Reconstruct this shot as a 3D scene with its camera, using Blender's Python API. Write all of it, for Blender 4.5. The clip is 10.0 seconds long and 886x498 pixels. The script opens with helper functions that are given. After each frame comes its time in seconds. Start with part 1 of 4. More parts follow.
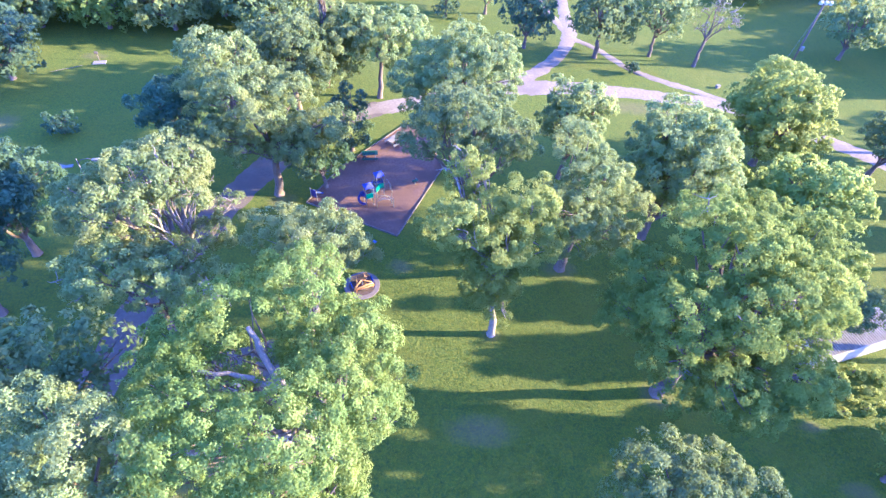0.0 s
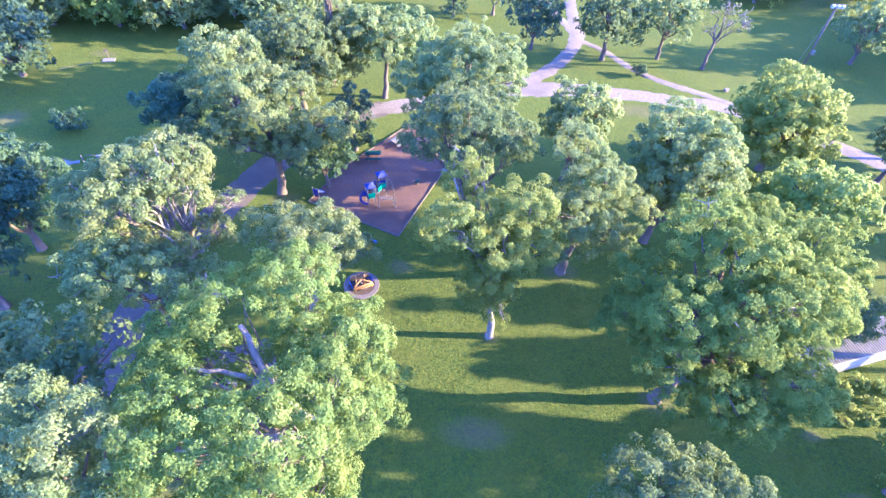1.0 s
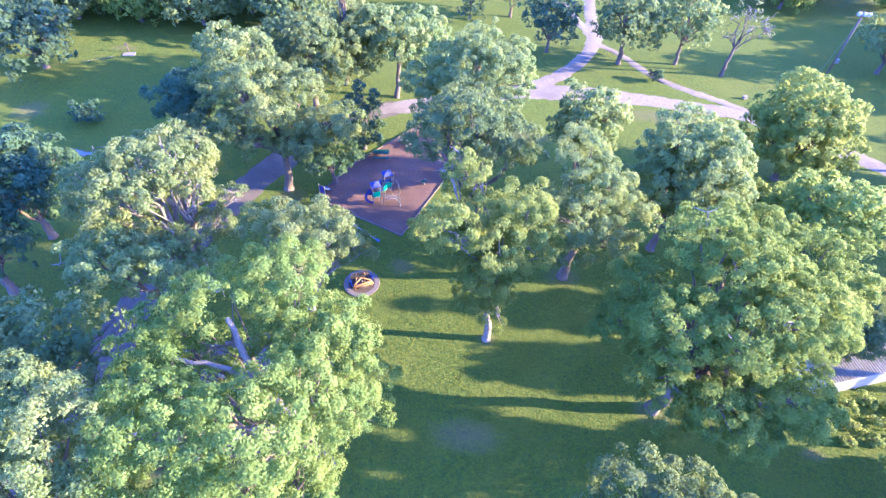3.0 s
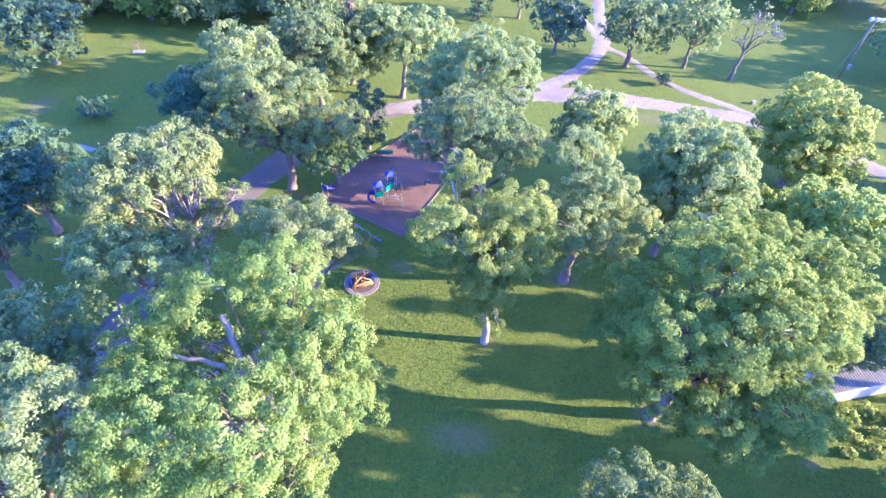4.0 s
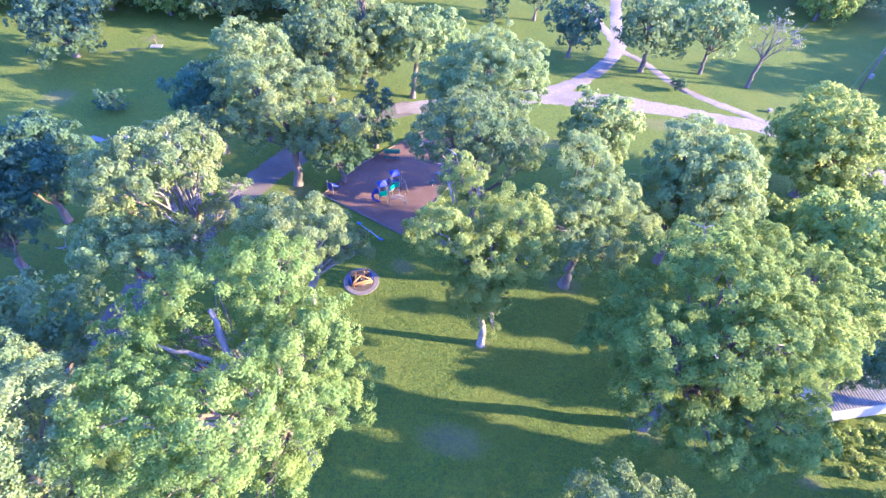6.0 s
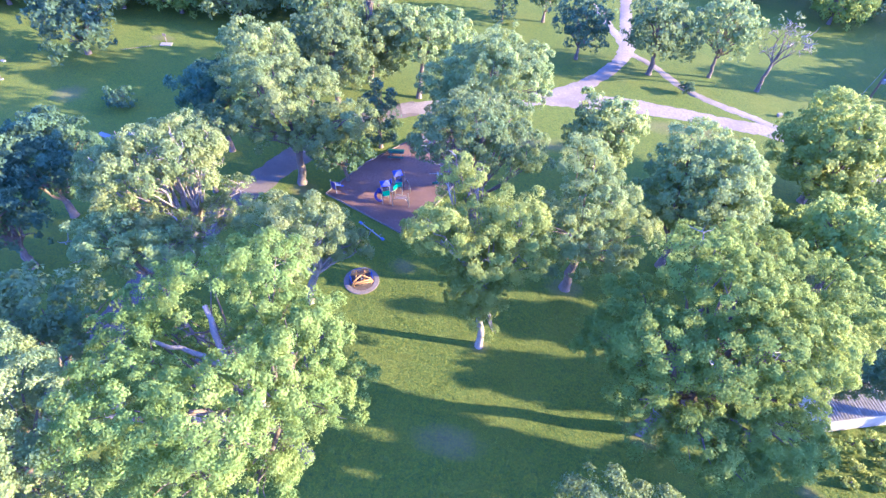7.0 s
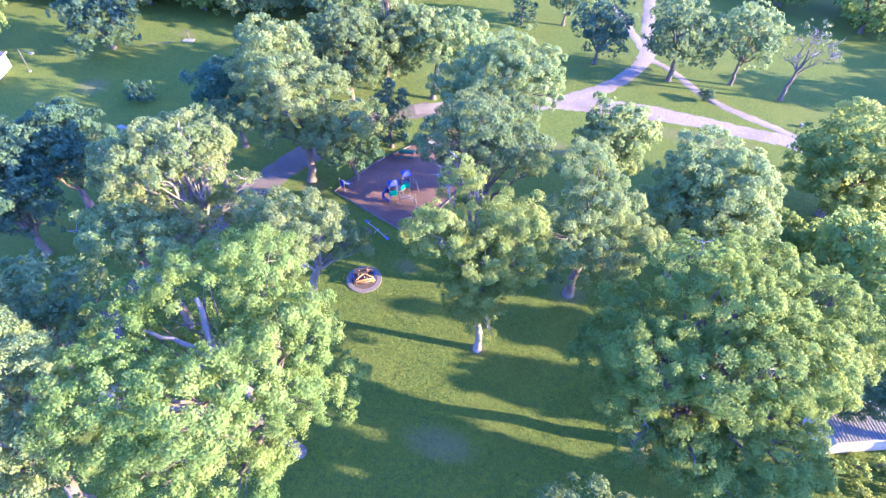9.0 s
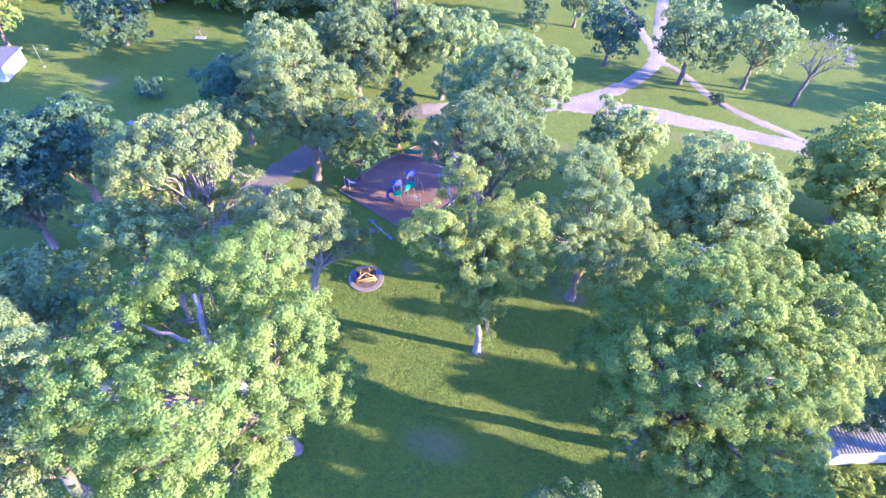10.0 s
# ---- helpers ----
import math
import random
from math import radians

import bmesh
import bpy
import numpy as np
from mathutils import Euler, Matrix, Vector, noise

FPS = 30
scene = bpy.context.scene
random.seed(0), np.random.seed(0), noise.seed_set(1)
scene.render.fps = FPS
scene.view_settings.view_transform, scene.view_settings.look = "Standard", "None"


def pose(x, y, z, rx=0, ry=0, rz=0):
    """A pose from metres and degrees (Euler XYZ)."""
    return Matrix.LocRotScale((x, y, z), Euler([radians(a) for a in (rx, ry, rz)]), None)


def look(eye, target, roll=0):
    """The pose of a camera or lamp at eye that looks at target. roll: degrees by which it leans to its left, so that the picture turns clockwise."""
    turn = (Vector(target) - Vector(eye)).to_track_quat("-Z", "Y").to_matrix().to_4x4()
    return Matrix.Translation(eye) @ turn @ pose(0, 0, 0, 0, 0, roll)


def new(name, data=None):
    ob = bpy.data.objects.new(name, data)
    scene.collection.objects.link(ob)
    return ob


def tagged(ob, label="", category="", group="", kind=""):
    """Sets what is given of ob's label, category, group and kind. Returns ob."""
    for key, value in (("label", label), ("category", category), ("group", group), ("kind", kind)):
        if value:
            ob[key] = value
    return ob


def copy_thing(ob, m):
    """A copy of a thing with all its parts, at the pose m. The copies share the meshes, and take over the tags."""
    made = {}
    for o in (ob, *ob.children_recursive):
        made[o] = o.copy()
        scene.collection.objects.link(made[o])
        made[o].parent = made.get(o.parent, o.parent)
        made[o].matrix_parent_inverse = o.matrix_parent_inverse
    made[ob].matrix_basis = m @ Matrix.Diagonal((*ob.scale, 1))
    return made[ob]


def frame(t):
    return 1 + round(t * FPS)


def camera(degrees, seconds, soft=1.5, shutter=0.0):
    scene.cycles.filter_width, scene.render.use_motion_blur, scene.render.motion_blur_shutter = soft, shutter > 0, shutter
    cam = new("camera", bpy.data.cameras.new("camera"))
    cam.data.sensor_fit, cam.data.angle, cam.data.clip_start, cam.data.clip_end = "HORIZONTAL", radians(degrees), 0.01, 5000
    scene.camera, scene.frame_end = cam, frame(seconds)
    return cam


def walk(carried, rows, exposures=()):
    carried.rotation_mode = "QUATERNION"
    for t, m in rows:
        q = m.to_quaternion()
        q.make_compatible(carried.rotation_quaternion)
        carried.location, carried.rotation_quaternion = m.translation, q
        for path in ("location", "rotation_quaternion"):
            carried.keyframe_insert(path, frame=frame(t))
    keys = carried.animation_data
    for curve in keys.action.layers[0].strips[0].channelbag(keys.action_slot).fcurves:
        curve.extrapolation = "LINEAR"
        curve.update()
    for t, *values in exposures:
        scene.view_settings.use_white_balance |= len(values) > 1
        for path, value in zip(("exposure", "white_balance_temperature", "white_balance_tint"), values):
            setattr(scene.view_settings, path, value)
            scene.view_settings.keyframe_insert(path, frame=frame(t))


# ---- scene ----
cam = camera(80.3, 10.0, 1.4)
EXPOSURE, KELVIN, TINT, SUN_STRENGTH, SKY_STRENGTH = 2.80, 4080, 57, 5.0, 0.124
PATH = [
    (0, (1.83, 0.079, 37.913), (1.85, 1.472, 36.478), 4.1),
    (0.5, (2.231, 0.178, 37.913), (2.235, 1.571, 36.478), 4.1),
    (1, (2.637, 0.204, 37.911), (2.624, 1.597, 36.476), 4.0),
    (1.5, (3.055, 0.259, 37.901), (3.025, 1.652, 36.466), 4.0),
    (2, (3.436, 0.32, 37.894), (3.387, 1.712, 36.459), 4.0),
    (2.5, (3.845, 0.369, 37.881), (3.779, 1.76, 36.445), 3.9),
    (4, (4.953, 0.552, 37.948), (4.839, 1.94, 36.512), 3.9),
    (4.5, (5.303, 0.658, 37.96), (5.176, 2.044, 36.523), 4.0),
    (5, (5.672, 0.753, 37.984), (5.53, 2.136, 36.547), 3.9),
    (5.5, (6.03, 0.828, 38.007), (5.872, 2.209, 36.569), 3.9),
    (7, (7.191, 1.087, 38.026), (6.981, 2.461, 36.588), 3.8),
    (7.5, (7.605, 1.175, 38.018), (7.377, 2.547, 36.581), 3.7),
    (8, (8.035, 1.264, 38.015), (7.786, 2.633, 36.578), 3.6),
    (8.5, (8.426, 1.376, 38.028), (8.157, 2.741, 36.591), 3.5),
    (9, (8.748, 1.526, 38.018), (8.461, 2.887, 36.58), 3.5),
    (9.5, (9.109, 1.666, 38.034), (8.803, 3.021, 36.595), 3.5),
    (10, (9.469, 1.811, 38.046), (9.144, 3.161, 36.607), 3.4),
]
walk(cam, [(t, look(eye, target, roll)) for t, eye, target, roll in PATH], [(0.0, EXPOSURE, KELVIN, TINT), (10.0, EXPOSURE, KELVIN, TINT)])

# ---- light: a low evening sun and a clear sky ----
SUN_AZIMUTH, SUN_HEIGHT = 85.9, 16.0
world = bpy.data.worlds.new("sky")
scene.world = world
world.use_nodes = True
sky = world.node_tree.nodes.new("ShaderNodeTexSky")
sky.sky_type, sky.sun_disc = "NISHITA", False
sky.sun_elevation, sky.sun_rotation = radians(SUN_HEIGHT), radians(SUN_AZIMUTH)
sky.air_density, sky.dust_density, sky.ozone_density = 1.0, 1.0, 2.8
back = world.node_tree.nodes["Background"]
world.node_tree.links.new(sky.outputs["Color"], back.inputs["Color"])
back.inputs["Strength"].default_value = SKY_STRENGTH
sun = new("sun", bpy.data.lights.new("sun", "SUN"))
sun.data.energy, sun.data.angle, sun.data.color = SUN_STRENGTH, radians(0.6), (1.0, 0.67, 0.09)
to_sun = Vector((math.sin(radians(SUN_AZIMUTH)) * math.cos(radians(SUN_HEIGHT)),
                 math.cos(radians(SUN_AZIMUTH)) * math.cos(radians(SUN_HEIGHT)), math.sin(radians(SUN_HEIGHT))))
sun.matrix_world = look(to_sun * 200, (0, 0, 0))


# ---- materials ----
class Nodes:
    """A short way to write a node material."""

    def __init__(self, name, rough=0.8, metal=0.0):
        self.mat = bpy.data.materials.new(name)
        self.mat.use_nodes = True
        self.tree = self.mat.node_tree
        self.shader = self.tree.nodes["Principled BSDF"]
        self.shader.inputs["Roughness"].default_value = rough
        self.shader.inputs["Metallic"].default_value = metal
        self.out = self.tree.nodes["Material Output"]

    def node(self, kind, **values):
        n = self.tree.nodes.new(kind)
        for key, value in values.items():
            n.inputs[key.replace("_", " ")].default_value = value
        return n

    def link(self, a, b):
        self.tree.links.new(a, b)

    def place(self):
        return self.node("ShaderNodeTexCoord").outputs["Object"]

    def noise(self, scale, detail=4.0, rough=0.55, where=None):
        n = self.node("ShaderNodeTexNoise", Scale=scale, Detail=detail, Roughness=rough)
        self.link(where if where is not None else self.place(), n.inputs["Vector"])
        return n.outputs["Fac"]

    def ramp(self, fac, low, high, a=0.3, b=0.7):
        r = self.node("ShaderNodeValToRGB")
        r.color_ramp.elements[0].position, r.color_ramp.elements[1].position = a, b
        r.color_ramp.elements[0].color, r.color_ramp.elements[1].color = (*low, 1), (*high, 1)
        self.link(fac, r.inputs["Fac"])
        return r.outputs["Color"]

    def mix(self, fac, a, b, blend="MIX"):
        m = self.tree.nodes.new("ShaderNodeMix")
        m.data_type, m.blend_type = "RGBA", blend
        for value, socket in ((fac, m.inputs[0]), (a, m.inputs[6]), (b, m.inputs[7])):
            if isinstance(value, (int, float)):
                socket.default_value = value
            elif isinstance(value, tuple):
                socket.default_value = (*value, 1)
            else:
                self.link(value, socket)
        return m.outputs[2]

    def sum(self, kind, a, b=0.0):
        m = self.tree.nodes.new("ShaderNodeMath")
        m.operation = kind
        for value, socket in ((a, m.inputs[0]), (b, m.inputs[1])):
            if isinstance(value, (int, float)):
                socket.default_value = value
            else:
                self.link(value, socket)
        return m.outputs[0]

    def bump(self, height, strength=0.5, distance=0.02):
        b = self.node("ShaderNodeBump", Strength=strength, Distance=distance)
        self.link(height, b.inputs["Height"])
        self.link(b.outputs["Normal"], self.shader.inputs["Normal"])

    def colour(self, socket):
        self.link(socket, self.shader.inputs["Base Color"])


def plain(name, low, high, scale=6.0, rough=0.7, metal=0.0, bump=0.2, distance=0.01):
    """A worn surface: two scales of variation between two colours, and a fine relief."""
    n = Nodes(name, rough, metal)
    coarse, fine = n.noise(scale), n.noise(scale * 9, 3.0)
    n.colour(n.mix(0.3, n.ramp(coarse, low, high), n.ramp(fine, low, high), "MIX"))
    n.bump(fine, bump, distance)
    return n.mat


def leaf_material(name, dark, light, tip):
    """Leaves: every leaf its own tone, sprays and whole boughs greener or yellower, light passing through."""
    n = Nodes(name, 0.65)
    geo = n.node("ShaderNodeNewGeometry")
    own = geo.outputs["Random Per Island"]
    info = n.node("ShaderNodeObjectInfo")
    bough, spray = n.noise(0.4, 2.0, 0.5, geo.outputs["Position"]), n.noise(1.3, 2.0, 0.5, geo.outputs["Position"])
    tone = n.sum("ADD", n.sum("MULTIPLY", own, 0.35), n.sum("MULTIPLY", n.ramp(spray, (0, 0, 0), (1, 1, 1), 0.35, 0.65), 0.65))
    base = n.mix(tone, dark, light)
    base = n.mix(n.sum("MULTIPLY", n.ramp(bough, (0, 0, 0), (1, 1, 1), 0.42, 0.68), 0.55), base, tip)
    hue = n.node("ShaderNodeHueSaturation", Saturation=1.0, Value=1.0)
    n.link(n.sum("ADD", n.sum("MULTIPLY", info.outputs["Random"], 0.018), 0.495), hue.inputs["Hue"])
    n.link(n.sum("ADD", n.sum("MULTIPLY", info.outputs["Random"], 0.2), 0.88), hue.inputs["Value"])
    n.link(base, hue.inputs["Color"])
    n.colour(hue.outputs["Color"])
    n.shader.inputs["Specular IOR Level"].default_value = 0.1
    through_leaf = n.node("ShaderNodeBsdfTranslucent")
    n.link(n.mix(0.5, hue.outputs["Color"], tip), through_leaf.inputs["Color"])
    both = n.node("ShaderNodeMixShader", Fac=0.5)
    n.link(n.shader.outputs[0], both.inputs[1])
    n.link(through_leaf.outputs[0], both.inputs[2])
    n.link(both.outputs[0], n.out.inputs["Surface"])
    return n.mat


def bark_material(name, low, high):
    n = Nodes(name, 0.9)
    geo = n.node("ShaderNodeNewGeometry")
    m = n.node("ShaderNodeMapping")
    m.inputs["Scale"].default_value = (9, 9, 1.6)
    n.link(geo.outputs["Position"], m.inputs["Vector"])
    ridge = n.noise(1.6, 6.0, 0.7, m.outputs["Vector"])
    n.colour(n.mix(n.ramp(n.noise(0.9), (0, 0, 0), (1, 1, 1)), n.ramp(ridge, low, high, 0.35, 0.65), high, "MIX"))
    n.bump(ridge, 0.9, 0.05)
    return n.mat


# bare and worn places in the lawn: x, y, radius along x, radius along y
BARE = ((-1.7, 34.2, 1.5, 1.1), (13.9, 35.2, 2.0, 1.3), (5.9, 18.0, 3.0, 1.5), (33.4, 15.0, 1.6, 0.9), (32.1, 19.9, 1.2, 0.6),
        (-52.3, 53.5, 2.6, 2.4), (-41.5, 46.2, 2.0, 0.8), (-49.9, 71.7, 2.2, 1.2), (28.7, 66.8, 8.0, 2.0), (-12.0, 12.4, 5.0, 3.2),
        (-15.2, 42.6, 1.8, 1.5), (6.9, 26.8, 0.9, 0.8), (20.3, 21.8, 1.7, 1.4), (28.5, 28.4, 3.0, 2.0), (37.6, 44.8, 3.0, 4.0), (9.1, 58.8, 6.0, 2.0))


def grass_material():
    n = Nodes("grass", 0.85)
    where = n.place()
    fine, tuft, broad = n.noise(5.5, 5.0, 0.75, where), n.noise(1.9, 4.0, 0.65, where), n.noise(0.16, 3.0, 0.5, where)
    base = n.mix(n.ramp(tuft, (0, 0, 0), (1, 1, 1), 0.35, 0.65), (0.055, 0.098, 0.022), (0.093, 0.145, 0.017))
    base = n.mix(n.ramp(fine, (0, 0, 0), (1, 1, 1), 0.4, 0.72), base, (0.192, 0.207, 0.01))
    base = n.mix(n.ramp(broad, (0, 0, 0), (0.7, 0.7, 0.7), 0.45, 0.75), base, (0.15, 0.168, 0.018))
    xyz = n.node("ShaderNodeSeparateXYZ")
    n.link(where, xyz.inputs[0])
    ragged = n.sum("MULTIPLY", n.sum("SUBTRACT", n.noise(0.9, 4.0, 0.6, where), 0.5), 1.6)
    bare = None
    for x, y, rx, ry in BARE:
        dx = n.sum("DIVIDE", n.sum("SUBTRACT", xyz.outputs[0], x), rx)
        dy = n.sum("DIVIDE", n.sum("SUBTRACT", xyz.outputs[1], y), ry)
        d = n.sum("ADD", n.sum("MULTIPLY", dx, dx), n.sum("MULTIPLY", dy, dy))
        bare = d if bare is None else n.sum("MINIMUM", bare, d)
    worn = n.ramp(n.sum("ADD", bare, ragged), (0.52, 0.52, 0.52), (0, 0, 0), 0.0, 1.9)
    worn = n.sum("MULTIPLY", worn, n.ramp(fine, (1, 1, 1), (0.45, 0.45, 0.45), 0.35, 0.7))
    n.colour(n.mix(worn, base, n.mix(fine, (0.14, 0.108, 0.055), (0.24, 0.195, 0.11))))
    n.bump(n.sum("ADD", n.sum("MULTIPLY", fine, 0.8), tuft), 0.8, 0.11)
    n.shader.inputs["Specular IOR Level"].default_value = 0.1
    return n.mat


def loose_material(name, low, high, patch, grain=14.0):
    """Gravel, mulch or old asphalt: grain, stones and broad stains."""
    n = Nodes(name, 0.95)
    where = n.place()
    stone, broad = n.noise(grain, 5.0, 0.75, where), n.noise(0.5, 4.0, 0.6, where)
    wear = n.noise(0.16, 3.0, 0.6, where)
    base = n.mix(n.ramp(broad, (0, 0, 0), (0.8, 0.8, 0.8), 0.4, 0.7), n.ramp(stone, low, high), patch)
    n.colour(n.mix(n.ramp(wear, (0, 0, 0), (0.75, 0.75, 0.75), 0.45, 0.62), base, tuple(0.55 * a + 0.2 * b for a, b in zip(patch, low))))
    n.bump(stone, 0.6, 0.03)
    return n.mat


GRASS = grass_material()
GRAVEL = loose_material("pale gravel", (0.17, 0.142, 0.1), (0.36, 0.31, 0.225), (0.25, 0.2, 0.14), 2.6)
ASPHALT = loose_material("old asphalt", (0.105, 0.088, 0.066), (0.18, 0.152, 0.115), (0.18, 0.14, 0.1), 3.0)
MULCH = loose_material("wood mulch", (0.11, 0.064, 0.043), (0.23, 0.135, 0.088), (0.165, 0.097, 0.062), 3.5)
LEAF_OAK = leaf_material("oak leaves", (0.120, 0.192, 0.080), (0.204, 0.291, 0.107), (0.326, 0.379, 0.117))
LEAF_ASH = leaf_material("pale leaves", (0.166, 0.235, 0.086), (0.279, 0.361, 0.116), (0.429, 0.459, 0.134))
LEAF_BRIGHT = leaf_material("bright leaves", (0.155, 0.232, 0.047), (0.255, 0.348, 0.066), (0.385, 0.434, 0.073))
# dark green; on trees lying in shadow the shade is put into this colour
LEAF_DARK_SHADED = leaf_material("dark and shaded leaves", (0.072, 0.134, 0.078), (0.127, 0.207, 0.108), (0.186, 0.262, 0.108))
# brighter yellow-green; sunlight and sun haze are put into this colour
LEAF_LIME_LIT = leaf_material("lit yellow-green leaves", (0.202, 0.283, 0.059), (0.324, 0.410, 0.085), (0.456, 0.491, 0.094))
BLADES = leaf_material("grass blades", (0.12, 0.2, 0.02), (0.175, 0.255, 0.022), (0.24, 0.29, 0.026))
LEAF_DRY = leaf_material("dull olive leaves", (0.122, 0.158, 0.0661), (0.198, 0.235, 0.101), (0.282, 0.306, 0.124))
BARK = bark_material("bark", (0.07, 0.054, 0.043), (0.2, 0.162, 0.13))
# grey dead wood; also paler bark with sunlight put into its colour
BARK_GREY_SUNLIT = bark_material("grey and sunlit bark", (0.13, 0.11, 0.09), (0.33, 0.29, 0.245))


# ---- builders ----
def mesh_of(name, verts, faces, mat, smooth=False):
    """A mesh from arrays: verts n x 3, faces m x k."""
    verts, faces = np.asarray(verts, np.float32), np.asarray(faces, np.int32)
    me = bpy.data.meshes.new(name)
    k = faces.shape[1]
    me.vertices.add(len(verts))
    me.vertices.foreach_set("co", verts.ravel())
    me.loops.add(faces.size)
    me.loops.foreach_set("vertex_index", faces.ravel())
    me.polygons.add(len(faces))
    me.polygons.foreach_set("loop_start", np.arange(len(faces), dtype=np.int32) * k)
    me.polygons.foreach_set("use_smooth", np.full(len(faces), smooth))
    me.update(calc_edges=True)
    me.materials.append(mat)
    return me


def under(name, me, parent, label=""):
    ob = new(name, me)
    ob.parent = parent
    return tagged(ob, label)


def part(name, bm, mat, parent, label="", smooth=False):
    """Links a bmesh as one mesh object under a thing or a part."""
    me = bpy.data.meshes.new(name)
    for f in bm.faces:
        f.smooth = smooth
    bm.to_mesh(me)
    bm.free()
    me.materials.append(mat)
    return under(name, me, parent, label)


def thing(name, at, turn, label, category, group="", kind=""):
    ob = new(name)
    ob.matrix_world = pose(at[0], at[1], at[2], 0, 0, turn)
    return tagged(ob, label, category, group, kind)


def tube(points, radii, sides=8, rng=None, rough=0.0):
    """Vertices and quads of a tapered tube along points."""
    pts = [Vector(p) for p in points]
    verts, faces = [], []
    for i, p in enumerate(pts):
        along = (pts[min(i + 1, len(pts) - 1)] - pts[max(i - 1, 0)]).normalized()
        side = along.cross(Vector((0.31, 0.95, 0.05))).normalized()
        up = side.cross(along)
        for k in range(sides):
            a = math.tau * k / sides
            r = radii[i] * (1 + (rng.uniform(-rough, rough) if rng is not None else 0))
            verts.append(p + (side * math.cos(a) + up * math.sin(a)) * r)
    for i in range(len(pts) - 1):
        for k in range(sides):
            a, b = i * sides + k, i * sides + (k + 1) % sides
            faces.append((a, b, b + sides, a + sides))
    return [tuple(v) for v in verts], faces


def join(pieces):
    verts, faces = [], []
    for v, f in pieces:
        faces += [tuple(i + len(verts) for i in q) for q in f]
        verts += v
    return verts, faces


def bend(a, b, rng, n=5, sway=0.08, sag=0.1):
    """Points from a to b on an uneven limb."""
    a, b = Vector(a), Vector(b)
    span = (b - a).length
    out = []
    for i in range(n + 1):
        u = i / n
        p = a.lerp(b, u)
        if 0 < i < n:
            p += Vector((rng.uniform(-1, 1), rng.uniform(-1, 1), rng.uniform(-1, 1))) * span * sway
        p.z += math.sin(u * math.pi) * span * sag
        out.append(p)
    return out


def foliage(lobes, rng, leaf, clump, per_clump, cover, drop=0.45, gaps=()):
    """Leaves of a crown: lobes (x, y, z, radius, flatness) carry rounded clumps, clumps carry leaves."""
    centres, outs, sizes = [], [], []
    for x, y, z, r, flat in lobes:
        n = max(7, int(cover * 4 * r * r / (clump * clump)))
        i = np.arange(n) + 0.5
        high, a = 1 - 2 * i / n, i * 2.39996 + rng.uniform(0, 6.28)
        wide = np.sqrt(1 - high * high)
        d = np.column_stack((wide * np.cos(a), wide * np.sin(a), high)) + rng.normal(size=(n, 3)) * 0.55 / math.sqrt(n)
        d /= np.linalg.norm(d, axis=1)[:, None]
        d = d[d[:, 2] > -drop]
        rad = r * np.where(rng.uniform(size=len(d)) < 0.22, rng.uniform(0.5, 0.8, len(d)), rng.uniform(0.82, 1.1, len(d)))
        centres.append(np.array((x, y, z)) + d * rad[:, None] * np.array((1, 1, flat)))
        outs.append(d)
        sizes.append(clump * rng.uniform(0.4, 1.3, len(d)))
        spread = rng.normal(size=(len(d), 3)) * clump * 0.3
        centres[-1] += spread
    c, o, s = np.concatenate(centres), np.concatenate(outs), np.concatenate(sizes)
    # clumps deep inside another lobe get no light and no leaves
    keep = np.ones(len(c), bool)
    for x, y, z, r, flat in lobes:
        q = (c - np.array((x, y, z))) / np.array((r, r, r * flat))
        keep &= (q * q).sum(1) > 0.3
    for x, y, z, r in gaps:
        keep &= np.linalg.norm(c - np.array((x, y, z)), axis=1) > r
    c, o, s = c[keep], o[keep], s[keep]
    # sparser on the low north side, away from the lawn's light
    thin = np.where((o[:, 1] > 0.3) & (o[:, 2] < 0.25), 0.35, 1.0)
    count = np.maximum(4, (per_clump * (s / clump) ** 2 * 0.95 * thin).astype(int))
    c, o, s = (np.repeat(v, count, axis=0) for v in (c, o, s))
    m = len(c)
    d = rng.normal(size=(m, 3)) * 0.85 + o * 0.75 + np.array((0, 0, 0.4))
    d /= np.linalg.norm(d, axis=1)[:, None]
    p = c + d * (s * rng.uniform(0.3, 1.12, m) ** 0.6)[:, None] * np.array((1, 1, 0.8))
    nrm = (d * 0.85 + o * 0.4) * np.array((1, 1, 0.7)) + rng.normal(size=(m, 3)) * 0.42
    nrm /= np.linalg.norm(nrm, axis=1)[:, None]
    a = np.cross(nrm, rng.normal(size=(m, 3)))
    a /= np.linalg.norm(a, axis=1)[:, None] + 1e-9
    b = np.cross(nrm, a)
    size = leaf * rng.uniform(0.6, 1.3, m)[:, None]
    v = np.stack((p - a * size * 0.5 - b * size * 0.4, p - a * size * 0.35 + b * size * 0.48, p + a * size * 0.65), 1)
    return v.reshape(-1, 3), np.arange(m * 3).reshape(-1, 3)


